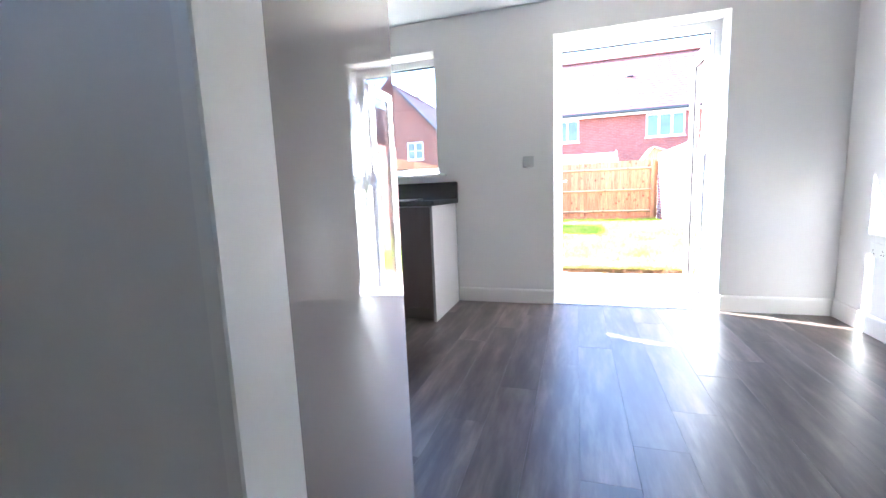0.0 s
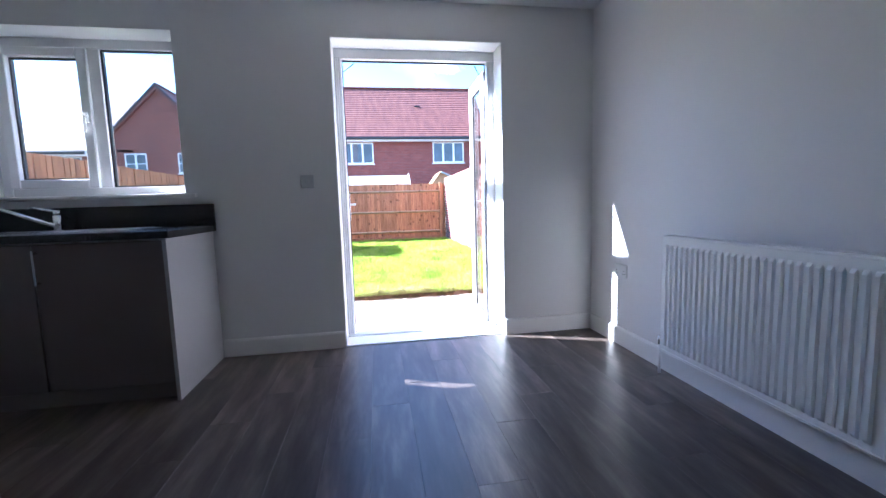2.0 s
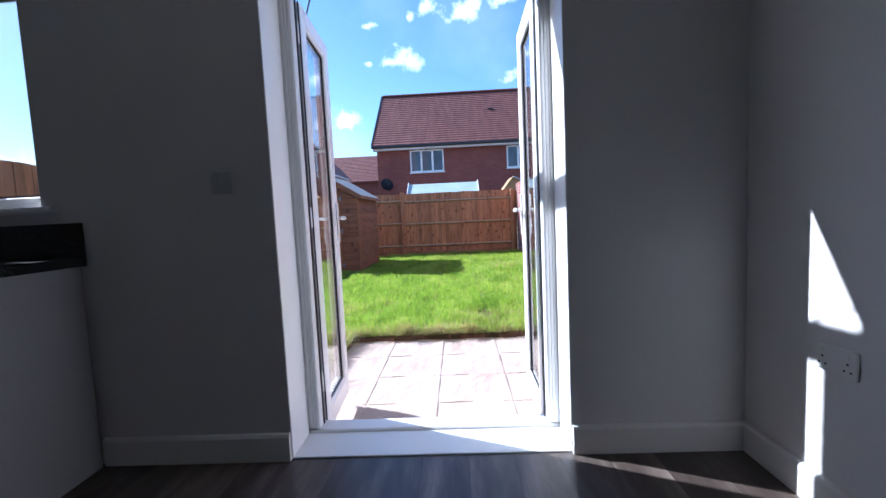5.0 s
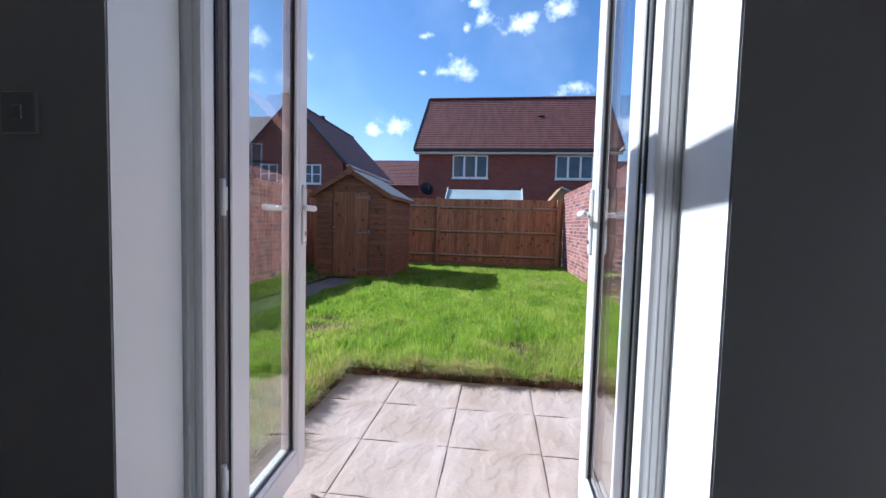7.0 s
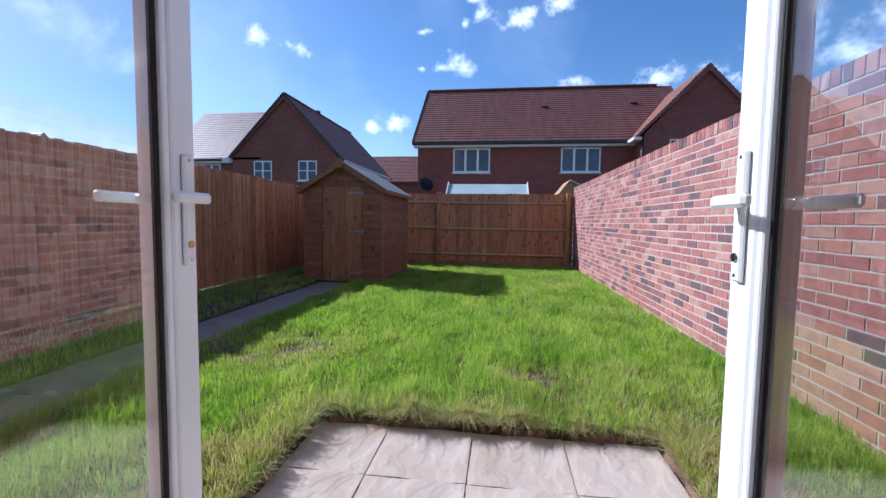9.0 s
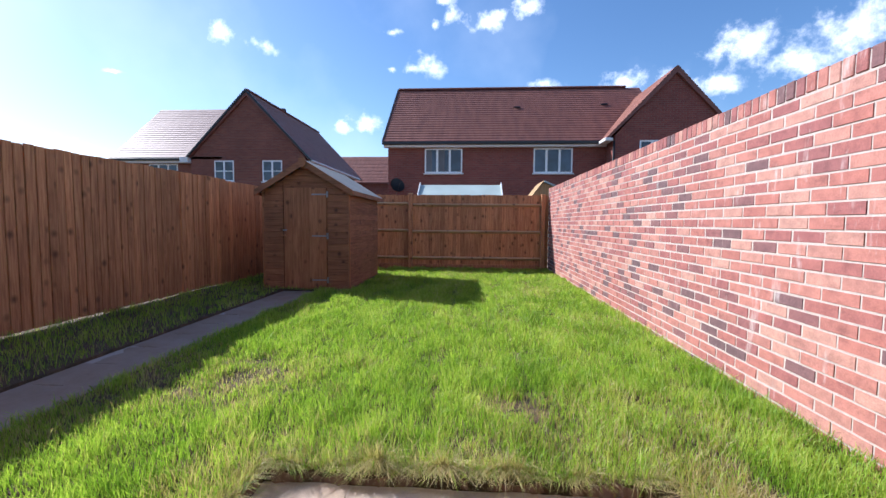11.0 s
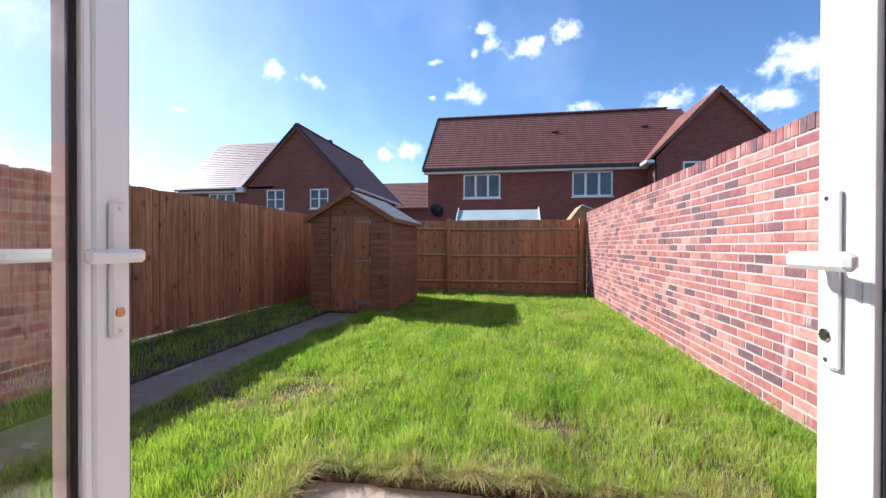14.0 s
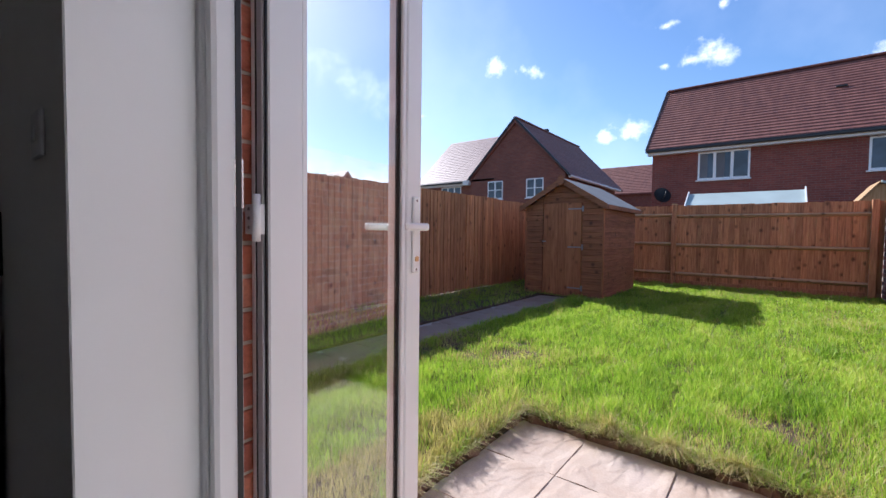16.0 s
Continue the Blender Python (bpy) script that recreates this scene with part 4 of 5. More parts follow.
path = whole("pavement_path", boxed(PATH_X[0], PATH_X[1], 0.362, 7.05, GROUND - 0.1, -0.1322), joint_sand, "buff paving slab path along the fence to the shed", "pavement", "structure")
WALL_X, FENCE_X, END_Y = 2.5, -3.76, 10.5
LAWN = [(PATH_X[1], WALL_X, PY[0] + 0.02, END_Y), (PX[-1] + 0.02, WALL_X, 0.362, PY[0] + 0.02), (PATH_X[1], PX[0] - 0.02, 0.362, PY[0] + 0.02),
        (FENCE_X, PATH_X[0], 0.362, END_Y), (PATH_X[0], PATH_X[1], 7.05, END_Y)]


def lawn_z(x, y):
    return -0.108 + 0.016 * noise.noise(Vector((x * 1.3, y * 1.3, 0.3))) + 0.01 * noise.noise(Vector((x * 5, y * 5, 2.3)))


def lawn():
    bm = bmesh.new()
    for x0, x1, y0, y1 in LAWN:
        nx, ny = max(2, int((x1 - x0) / 0.12)), max(2, int((y1 - y0) / 0.12))
        g = []
        for i in range(nx + 1):
            row = []
            for j in range(ny + 1):
                x, y = x0 + (x1 - x0) * i / nx, y0 + (y1 - y0) * j / ny
                row.append(bm.verts.new((x, y, lawn_z(x, y))))
            g.append(row)
        for i in range(nx):
            for j in range(ny):
                bm.faces.new((g[i][j], g[i + 1][j], g[i + 1][j + 1], g[i][j + 1]))
        rim = [r[0] for r in g] + g[-1][1:] + [r[-1] for r in reversed(g[:-1])] + list(reversed(g[0][1:-1]))
        low = [bm.verts.new((v.co.x, v.co.y, GROUND - 0.1)) for v in rim]
        for i in range(len(rim)):
            j = (i + 1) % len(rim)
            bm.faces.new((rim[j], rim[i], low[i], low[j]))
    me = bpy.data.meshes.new("lawn")
    bm.to_mesh(me)
    bm.free()
    me.materials.append(soil)
    return tagged(new("lawn", me), "lawn turf bed with bare earth at its cut edges", "lawn", kind="structure")


lawn()


def earth_edge(a, b, out):
    """A crumbled bank of bare earth between turf and paving, from a to b; out points to the paving."""
    a, b, out = Vector(a), Vector(b), Vector(out)
    bm = bmesh.new()
    n = int((b - a).length / 0.02)
    rows = []
    for i in range(n + 1):
        p = a + (b - a) * i / n
        w = 0.006 + 0.04 * noise.noise(p * 7) + 0.03 * noise.noise(p * 23)
        h = 0.034 * noise.noise(p * 9 + Vector((0, 0, 5))) - 0.008
        rows.append([bm.verts.new(q) for q in (p - out * 0.05 + Vector((0, 0, -0.1 + h)), p + out * (0.2 * w) + Vector((0, 0, -0.114 + h)), p + out * w + Vector((0, 0, -0.138 + h)), p + out * (w * 1.5 + 0.004) + Vector((0, 0, -0.1585)), p - out * 0.05 + Vector((0, 0, -0.2)))])
    for r, q in zip(rows, rows[1:]):
        for k in range(5):
            bm.faces.new((r[k], r[(k + 1) % 5], q[(k + 1) % 5], q[k]))
    return whole("earth_edge", bm, bare_earth, "crumbly red-brown earth along the cut turf edge", "soil", "structure")


earth_edge((PX[0] - 0.02, PY[0] + 0.02, 0), (PX[-1] + 0.02, PY[0] + 0.02, 0), (0, -1, 0))
earth_edge((PX[0] - 0.02, 0.4, 0), (PX[0] - 0.02, PY[0] + 0.02, 0), (1, 0, 0))
earth_edge((PX[-1] + 0.02, 0.4, 0), (PX[-1] + 0.02, PY[0] + 0.02, 0), (-1, 0, 0))


# ---- shed ----
def shed():
    X0, X1, Y0, Y1, ZB, ZE, ZA = -2.79, -1.34, 7.12, 9.2, -0.12, 1.53, 1.97
    XM = (X0 + X1) / 2
    ob = thing("garden_shed", (XM, (Y0 + Y1) / 2, ZB), "brown timber apex shed with a closed boarded door", "shed")
    part("base", boxed(X0, X1, Y0, Y1, GROUND - 0.1, ZB + 0.05), shed_side_wood, ob)
    core = prism(bmesh.new(), [(X0 + 0.02, ZB + 0.03), (X1 - 0.02, ZB + 0.03), (X1 - 0.02, ZE - 0.02), (XM, ZA - 0.03), (X0 + 0.02, ZE - 0.02)], "y", Y0 + 0.02, Y1 - 0.02)
    part("frame", core, shed_wood, ob)
    DX0, DX1, DZ = -2.43, -1.72, 1.57
    n = 0
    z, h = ZB + 0.05, 0.102
    while z < ZA - 0.04:
        top = min(z + h - 0.006, ZA - 0.03)
        half = (X1 - X0) / 2 if top <= ZE else (X1 - X0) / 2 * (ZA - top) / (ZA - ZE)
        spans = [(XM - half, XM + half)] if z > DZ else [(XM - half, DX0 - 0.02), (DX1 + 0.02, XM + half)]
        for a, b in spans:
            if b - a > 0.06:
                part("cladding_board", prism(bmesh.new(), [(Y0 + 0.021, z), (Y0 - 0.002, z), (Y0 + 0.004, top), (Y0 + 0.012, z + h), (Y0 + 0.021, z + h)], "x", a, b), shed_wood, ob)
        z += h
    z = ZB + 0.05
    while z < ZE - 0.06:
        part("cladding_board", prism(bmesh.new(), [(X1 - 0.021, z), (X1 + 0.002, z), (X1 - 0.004, z + h - 0.006), (X1 - 0.012, z + h), (X1 - 0.021, z + h)], "y", Y0, Y1), shed_side_wood, ob)
        part("cladding_board", prism(bmesh.new(), [(X0 + 0.021, z), (X0 - 0.002, z), (X0 + 0.004, z + h - 0.006), (X0 + 0.012, z + h), (X0 + 0.021, z + h)], "y", Y0, Y1), shed_side_wood, ob)
        z += h
    for x in (X0, X1):
        part("corner_trim", boxed(x - 0.012 if x > XM else x - 0.01, x + 0.012, Y0 - 0.012, Y0 + 0.03, ZB + 0.04, ZE - 0.01, bevel=0.003), shed_door_wood, ob)
    door = part("door", boxed(DX0 - 0.004, DX1 + 0.004, Y0 + 0.004, Y0 + 0.012, ZB + 0.02, DZ), shed_door_wood, ob, "boarded ledged shed door")
    w = (DX1 - DX0) / 5
    for i in range(5):
        part("door_board", boxed(DX0 + i * w + 0.0008, DX0 + (i + 1) * w - 0.0008, Y0 - 0.014, Y0 + 0.004, ZB + 0.03, DZ - 0.004, bevel=0.0015), shed_door_wood, door)
    for zz in (0.05, 0.78, 1.46):
        hg = part("tee_hinge", boxed(DX1 - 0.24, DX1 + 0.005, Y0 - 0.019, Y0 - 0.014, zz - 0.012, zz + 0.012, bevel=0.001), zinc, door, "galvanised tee hinge")
        part("hinge_plate", boxed(DX1 + 0.005, DX1 + 0.035, Y0 - 0.019, Y0 - 0.001, zz - 0.05, zz + 0.05, bevel=0.001), zinc, hg)
    part("turn_button", boxed(DX0 - 0.035, DX0 + 0.04, Y0 - 0.03, Y0 - 0.014, 0.77, 0.8, bevel=0.003), shed_door_wood, door)
    part("hasp", boxed(DX0 - 0.02, DX0 + 0.05, Y0 - 0.02, Y0 - 0.014, 0.86, 0.885), zinc, door, "galvanised hasp")
    ov = 0.09
    slope = (ZA - ZE) / (XM - X0)
    for s in (-1, 1):
        ex = XM + s * ((X1 - X0) / 2 + ov)
        ez = ZE - slope * ov
        out = [(XM, ZA + 0.045), (ex, ez + 0.045), (ex, ez), (XM, ZA)]
        part("roof_panel", prism(bmesh.new(), out, "y", Y0 - 0.1, Y1 + 0.08), felt, ob, "grey mineral felt roof")
        part("bargeboard", prism(bmesh.new(), [(XM, ZA + 0.05), (ex, ez + 0.05), (ex, ez - 0.05), (XM, ZA - 0.06)], "y", Y0 - 0.125, Y0 - 0.101), shed_wood, ob)
        part("eave_board", boxed(ex - 0.012, ex + 0.012, Y0 - 0.1, Y1 + 0.08, ez - 0.03, ez + 0.04), shed_side_wood, ob)
    part("finial", prism(bmesh.new(), [(XM, ZA + 0.1), (XM + 0.055, ZA + 0.05), (XM + 0.055, ZA - 0.05), (XM, ZA - 0.1), (XM - 0.055, ZA - 0.05), (XM - 0.055, ZA + 0.05)], "y", Y0 - 0.142, Y0 - 0.126), shed_wood, ob)
    return ob


shed()


# ---- houses across the gardens ----
def stepped_roof(axis, lo, hi, eave, ridge, courses, thick=0.16, back=None, lift=0.036):
    """A pitched roof with its tile courses as steps, along an axis. eave and ridge: (across, height); back: the far eave."""
    (a0, z0), (a1, z1) = eave, ridge
    up = []
    for i in range(courses):
        f0, f1 = i / courses, (i + 1) / courses
        p0 = (a0 + (a1 - a0) * f0, z0 + (z1 - z0) * f0)
        p1 = (a0 + (a1 - a0) * f1, z0 + (z1 - z0) * f1)
        up += [(p0[0], p0[1] + lift), p1]
    if back is None:
        low = [(a1, z1 - thick), (a0, z0 - thick * 0.6)]
        return prism(bmesh.new(), up + low, axis, lo, hi)
    (b0, bz) = back
    down = []
    for i in range(courses):
        f0, f1 = i / courses, (i + 1) / courses
        p0 = (b0 + (a1 - b0) * f0, bz + (z1 - bz) * f0)
        p1 = (b0 + (a1 - b0) * f1, bz + (z1 - bz) * f1)
        down += [(p0[0], p0[1] + lift), p1]
    low = [(b0, bz - thick * 0.6), (a1, z1 - thick * 1.6), (a0, z0 - thick * 0.6)]
    return prism(bmesh.new(), up + list(reversed(down))[1:] + low, axis, lo, hi)


def house_window(parent, x0, x1, z0, z1, y, lights=3, bars=False, cloth=()):
    """A white casement window in a wall that faces -y."""
    w = part("window", boxed(x0, x1, y - 0.02, y + 0.03, z0, z0 + 0.07, bevel=0.004), upvc, parent, "white casement window")
    part("window_frame", boxed(x0, x1, y - 0.02, y + 0.03, z1 - 0.06, z1, bevel=0.004), upvc, w)
    part("window_sill", boxed(x0 - 0.05, x1 + 0.05, y - 0.09, y + 0.02, z0 - 0.05, z0, bevel=0.006), soffit_white, w)
    n = lights
    for i in range(n + 1):
        x = x0 + (x1 - x0) * i / n
        lo, hi = (x, x + 0.06) if i == 0 else ((x - 0.06, x) if i == n else (x - 0.045, x + 0.045))
        part("window_frame", boxed(lo, hi, y - 0.02, y + 0.03, z0 + 0.07, z1 - 0.06, bevel=0.004), upvc, w)
    for i in range(n):
        a, b = x0 + (x1 - x0) * i / n + 0.045, x0 + (x1 - x0) * (i + 1) / n - 0.045
        part("pane", boxed(a, b, y - 0.008, y + 0.01, z0 + 0.07, z1 - 0.06), far_glass, w, "opaque window pane, dark room in its colour, sky in its gloss")
        if bars:
            part("glazing_bar", boxed(a, b, y - 0.016, y - 0.006, (z0 + z1) / 2 - 0.02, (z0 + z1) / 2 + 0.02), upvc, w)
        if i in cloth:
            part("curtain", boxed(a + 0.01, a + (b - a) * 0.6, y - 0.012, y - 0.0085, z0 + 0.08, z1 - 0.07), curtain_cloth, w, "dark curtain drawn half across")
    return w


# the pair of houses straight behind the far fence
hb = thing("brick_house", (2.0, 19.0, GROUND - 0.1), "red brick house with a red tiled roof behind the fence", "house")
HY = 17.5
part("wall", boxed(-2.77, 6.4, HY, 24.2, GROUND - 0.15, 4.35), facade_red, hb)
part("roof", stepped_roof("x", -2.92, 8.4, (HY - 0.3, 4.25), (20.85, 7.38), 24, back=(24.5, 4.25)), red_tiles, hb, "red plain tile roof in straight courses")
part("ridge_tiles", boxed(-2.92, 7.8, 20.75, 20.95, 7.38, 7.47, bevel=0.03), red_tiles, hb)
part("verge", prism(bmesh.new(), [(HY - 0.3, 4.3), (20.85, 7.45), (24.5, 4.3), (24.5, 4.16), (20.85, 7.3), (HY - 0.3, 4.16)], "x", -2.97, -2.92), gutter_black, hb, "dark dry verge strip")
part("fascia", boxed(-2.9, 5.9, HY - 0.26, HY, 4.04, 4.2), soffit_white, hb, "white fascia board")
part("gutter", boxed(-2.95, 5.95, HY - 0.38, HY - 0.26, 4.12, 4.24, bevel=0.03, seg=2), gutter_black, hb, "black half-round gutter")
house_window(hb, -1.26, 0.27, 3.02, 4.02, HY, 3, cloth=(0, 1))
house_window(hb, 3.12, 4.66, 3.02, 4.02, HY, 3)
part("wall", boxed(5.95, 10.2, 16.5, 22.0, GROUND - 0.15, 4.3), facade_red, hb)
part("gable", prism(bmesh.new(), [(5.95, 4.3), (10.2, 4.3), (8.05, 6.62)], "y", 16.5, 16.75), facade_red, hb)
part("roof", stepped_roof("y", 16.38, 22.0, (5.6, 4.18), (8.05, 6.78), 20, back=(10.5, 4.18)), red_tiles, hb, "red plain tile gable roof")
part("gutter_end", boxed(5.55, 5.85, 16.36, 17.5, 4.08, 4.2, bevel=0.02), soffit_white, hb)
part("downpipe", tube(bmesh.new(), (5.9, 16.44, GROUND), (5.9, 16.44, 4.1), 0.04, 10), gutter_black, hb)
house_window(hb, 6.85, 7.75, 3.1, 4.12, 16.5, 2)
for x, z in ((2.62, 6.1), (6.42, 6.22)):
    y = 17.2 + (z - 4.25) / (7.38 - 4.25) * 3.65
    part("roof_vent", boxed(x - 0.15, x + 0.15, y - 0.08, y + 0.1, z + 0.0, z + 0.06, bevel=0.02), gutter_black, hb, "small dark roof vent tile")


def satellite_dish():
    ob = thing("satellite_dish", (-2.35, HY, 2.5), "dark grey satellite dish on the brick house wall", "satellite dish")
    bm = bmesh.new()
    c = Vector((-2.35, HY - 0.3, 2.5))
    rings = []
    d = Vector((0.5, -0.8, 0.35)).normalized()
    u = d.orthogonal().normalized()
    w = d.cross(u)
    for k in range(5):
        r = 0.3 * k / 4
        rings.append([bm.verts.new(c + d * (r * r * 0.6) + r * (math.cos(t) * u + math.sin(t) * w)) for t in (2 * math.pi * i / 18 for i in range(18))] if k else [bm.verts.new(c)])
    for i in range(18):
        bm.faces.new((rings[0][0], rings[1][i], rings[1][(i + 1) % 18]))
        for k in range(1, 4):
            bm.faces.new((rings[k][i], rings[k + 1][i], rings[k + 1][(i + 1) % 18], rings[k][(i + 1) % 18]))
    bmesh.ops.solidify(bm, geom=bm.faces[:], thickness=0.01)
    part("dish", bm, gutter_black, ob)
    part("bracket", tube(bmesh.new(), (-2.35, HY + 0.01, 2.42), tuple(c), 0.025, 8), gutter_black, ob)
    part("feed_arm", tube(bmesh.new(), tuple(c + Vector((0, 0, -0.28))), tuple(c + d * 0.42), 0.012, 8), gutter_black, ob)


satellite_dish()

# the gabled house over the side fence
ha = thing("brick_house", (-10.1, 24.0, GROUND - 0.1), "two-storey brick house with a tiled gable and a lower side wing", "house")
part("wall", boxed(-12.95, -7.25, 20.0, 28.4, GROUND - 0.15, 4.05), facade_left, ha)
part("gable", prism(bmesh.new(), [(-12.95, 4.05), (-7.25, 4.05), (-10.06, 7.1)], "y", 20.0, 20.25), facade_left, ha)
part("roof", stepped_roof("y", 19.86, 29.3, (-13.2, 3.95), (-10.06, 7.22), 24, back=(-6.95, 3.95)), red_tiles, ha, "red plain tile gable roof")
part("verge", prism(bmesh.new(), [(-13.22, 3.98), (-10.06, 7.28), (-6.93, 3.98), (-6.93, 3.86), (-10.06, 7.13), (-13.22, 3.86)], "y", 19.81, 19.86), gutter_black, ha, "dark dry verge strip")
part("ridge_tiles", boxed(-10.16, -9.96, 19.86, 29.3, 7.2, 7.29, bevel=0.03), red_tiles, ha)
part("roof_vent", boxed(-10.2, -9.92, 23.7, 23.95, 7.25, 7.4, bevel=0.03), gutter_black, ha)
part("gutter", boxed(-7.05, -6.85, 19.9, 28.4, 3.82, 3.94, bevel=0.03), soffit_white, ha, "white eaves gutter")
part("fascia", boxed(-13.4, -13.0, 19.8, 20.1, 3.82, 4.08), soffit_white, ha)
house_window(ha, -11.78, -10.8, 2.92, 3.93, 20.0, 2, True)
house_window(ha, -9.38, -8.4, 2.92, 3.93, 20.0, 2, True)
part("wall", boxed(-16.9, -12.9, 20.3, 27.0, GROUND - 0.15, 4.15), facade_left, ha)
part("roof", stepped_roof("x", -17.15, -11.4, (20.0, 4.1), (23.6, 7.34), 24, back=(27.3, 4.1), lift=0.016), grey_tiles, ha, "tile roof of the wing, sun glare put into its pale colour")
part("fascia", boxed(-17.0, -13.2, 20.03, 20.3, 3.84, 3.98), soffit_white, ha)
part("gutter", boxed(-17.15, -13.3, 19.88, 20.03, 3.94, 4.06, bevel=0.02), gutter_black, ha)
house_window(ha, -15.35, -13.85, 2.85, 3.82, 20.3, 3)


def plain_house(x0, x1, y0, y1, eave, ridge, axis, label, mat=red_tiles):
    ob = thing("brick_house", ((x0 + x1) / 2, (y0 + y1) / 2, GROUND - 0.1), label, "house")
    part("wall", boxed(x0, x1, y0, y1, GROUND - 0.15, eave), facade_left, ob)
    if axis == "x":
        m = (y0 + y1) / 2
        part("gable", prism(bmesh.new(), [(y0, eave), (y1, eave), (m, ridge - 0.1)], "x", x0, x1), facade_left, ob)
        part("roof", stepped_roof("x", x0 - 0.15, x1 + 0.15, (y0 - 0.25, eave - 0.1), (m, ridge), 18, back=(y1 + 0.25, eave - 0.1)), mat, ob)
    else:
        m = (x0 + x1) / 2
        part("gable", prism(bmesh.new(), [(x0, eave), (x1, eave), (m, ridge - 0.1)], "y", y0, y1), facade_left, ob)
        part("roof", stepped_roof("y", y0 - 0.15, y1 + 0.15, (x0 - 0.25, eave - 0.1), (m, ridge), 18, back=(x1 + 0.25, eave - 0.1)), mat, ob)
    return ob


plain_house(-11.5, -4.0, 35.0, 42.0, 4.4, 7.0, "x", "red tiled brick house seen through the gap between two houses")
plain_house(-44.0, -33.0, 15.0, 22.0, 4.4, 7.3, "x", "brick house with a tiled roof beyond the side fence", grey_tiles)
plain_house(-44.0, -36.0, 26.8, 32.2, 4.6, 7.7, "x", "brick house with a tiled roof further beyond the fence", grey_tiles)

# sheds of the garden behind
ob = thing("garden_shed", (0.32, 12.5, GROUND - 0.1), "neighbour's shed with a pale felt roof behind the far fence", "shed")
part("wall", boxed(-0.75, 1.4, 11.95, 13.0, GROUND - 0.15, 1.72), shed_wood, ob)
part("roof", prism(bmesh.new(), [(11.75, 1.66), (12.48, 2.1), (13.2, 1.66), (13.2, 1.62), (12.48, 2.05), (11.75, 1.62)], "x", -0.82, 1.48), pale_felt, ob, "pale felt roof")
for x in (-0.84, 1.48):
    part("bargeboard", prism(bmesh.new(), [(11.73, 1.69), (12.48, 2.17), (13.22, 1.69), (13.22, 1.58), (12.48, 2.05), (11.73, 1.58)], "x", x, x + 0.025), soffit_white, ob, "pale bargeboard")
ob = thing("playhouse", (2.9, 12.9, GROUND - 0.1), "small raw timber shed gable behind the far fence", "shed")
part("wall", prism(bmesh.new(), [(2.35, GROUND - 0.15), (3.6, GROUND - 0.15), (3.6, 1.75), (2.65, 2.14), (2.35, 1.75)], "y", 12.2, 13.4), raw_wood, ob)
part("roof", prism(bmesh.new(), [(2.65, 2.2), (3.7, 1.74), (3.7, 1.7), (2.65, 2.15)], "y", 12.1, 13.5), pale_felt, ob)
part("roof", prism(bmesh.new(), [(2.65, 2.2), (2.28, 1.72), (2.28, 1.68), (2.65, 2.15)], "y", 12.16, 13.5), raw_wood, ob)


# ---- fences ----
def board_mesh(name, w, t, h, mat, bevel=0.002):
    """A feather-edge board: thick along one edge, thin along the other."""
    bm = prism(bmesh.new(), [(-w / 2, 0), (w / 2, 0), (w / 2, t), (-w / 2, t * 0.35)], "z", 0, h)
    me = finish(bm, name, mat)
    return me


boards = [board_mesh("board", 0.112 + 0.004 * k, 0.027, 1.838 + 0.004 * k, fence_wood) for k in range(3)]
def flat_board(w, t, h):
    """A sawn board with its front corners eased."""
    return finish(prism(bmesh.new(), [(-w / 2, 0), (w / 2, 0), (w / 2, t - 0.004), (w / 2 - 0.004, t), (-w / 2 + 0.004, t), (-w / 2, t - 0.004)], "z", 0, h), "board", fence_wood)


front_boards = [flat_board(0.088 + 0.0015 * k, 0.021, 1.838 + 0.004 * k) for k in range(3)]
back_board = flat_board(0.07, 0.014, 1.832)
rnd = random.Random(7)
side = thing("fence", (FENCE_X, 5.4, GROUND), "tall brown closeboard timber fence along the path", "fence")
y = 0.42
while y < END_Y - 0.02:
    step = -0.02 if y > 7.6 else 0.0
    tilt = rnd.uniform(-0.25, 0.25)
    piece("board", back_board, side, pose(FENCE_X - 0.018, y + 0.05, -0.087 + step, 0, 0, -90))
    piece("board", front_boards[rnd.randrange(3)], side, pose(FENCE_X + rnd.uniform(-0.008, 0.006), y, -0.085 + step + rnd.uniform(-0.006, 0.002), tilt, 0, -90 + rnd.uniform(-2.0, 1.5)))
    y += 0.1 + rnd.uniform(-0.004, 0.004)
for z in (0.15, 0.85, 1.5):
    part("rail", boxed(FENCE_X - 0.075, FENCE_X - 0.024, 0.37, END_Y, z - 0.035, z + 0.035), fence_wood, side)
for y in (0.5, 2.9, 5.3, 7.6, 10.0):
    part("post", boxed(FENCE_X - 0.13, FENCE_X - 0.03, y - 0.05, y + 0.05, GROUND - 0.1, 1.7), fence_wood, side)

far = thing("fence", (-0.6, END_Y, GROUND), "brown closeboard timber fence with three rails across the garden end", "fence")
x = FENCE_X + 0.05
while x < WALL_X - 0.03:
    piece("board", boards[rnd.randrange(3)], far, pose(x, END_Y + 0.06, -0.16 + rnd.uniform(-0.006, 0.006), 0, rnd.uniform(-0.25, 0.25), 180 + rnd.uniform(-2, 0)))
    x += 0.1 + rnd.uniform(-0.004, 0.004)
for x0, x1, drop in ((FENCE_X, -0.868, 0.0), (-0.772, 2.31, 0.028)):
    for z in (0.165, 0.825, 1.475):
        zz = z - drop * min(1.0, z)
        part("rail", prism(bmesh.new(), [(END_Y + 0.036, zz + 0.03), (END_Y - 0.016, zz + 0.018), (END_Y - 0.022, zz + 0.006), (END_Y - 0.022, zz - 0.006), (END_Y + 0.036, zz - 0.045)], "x", x0, x1), rail_wood, far)
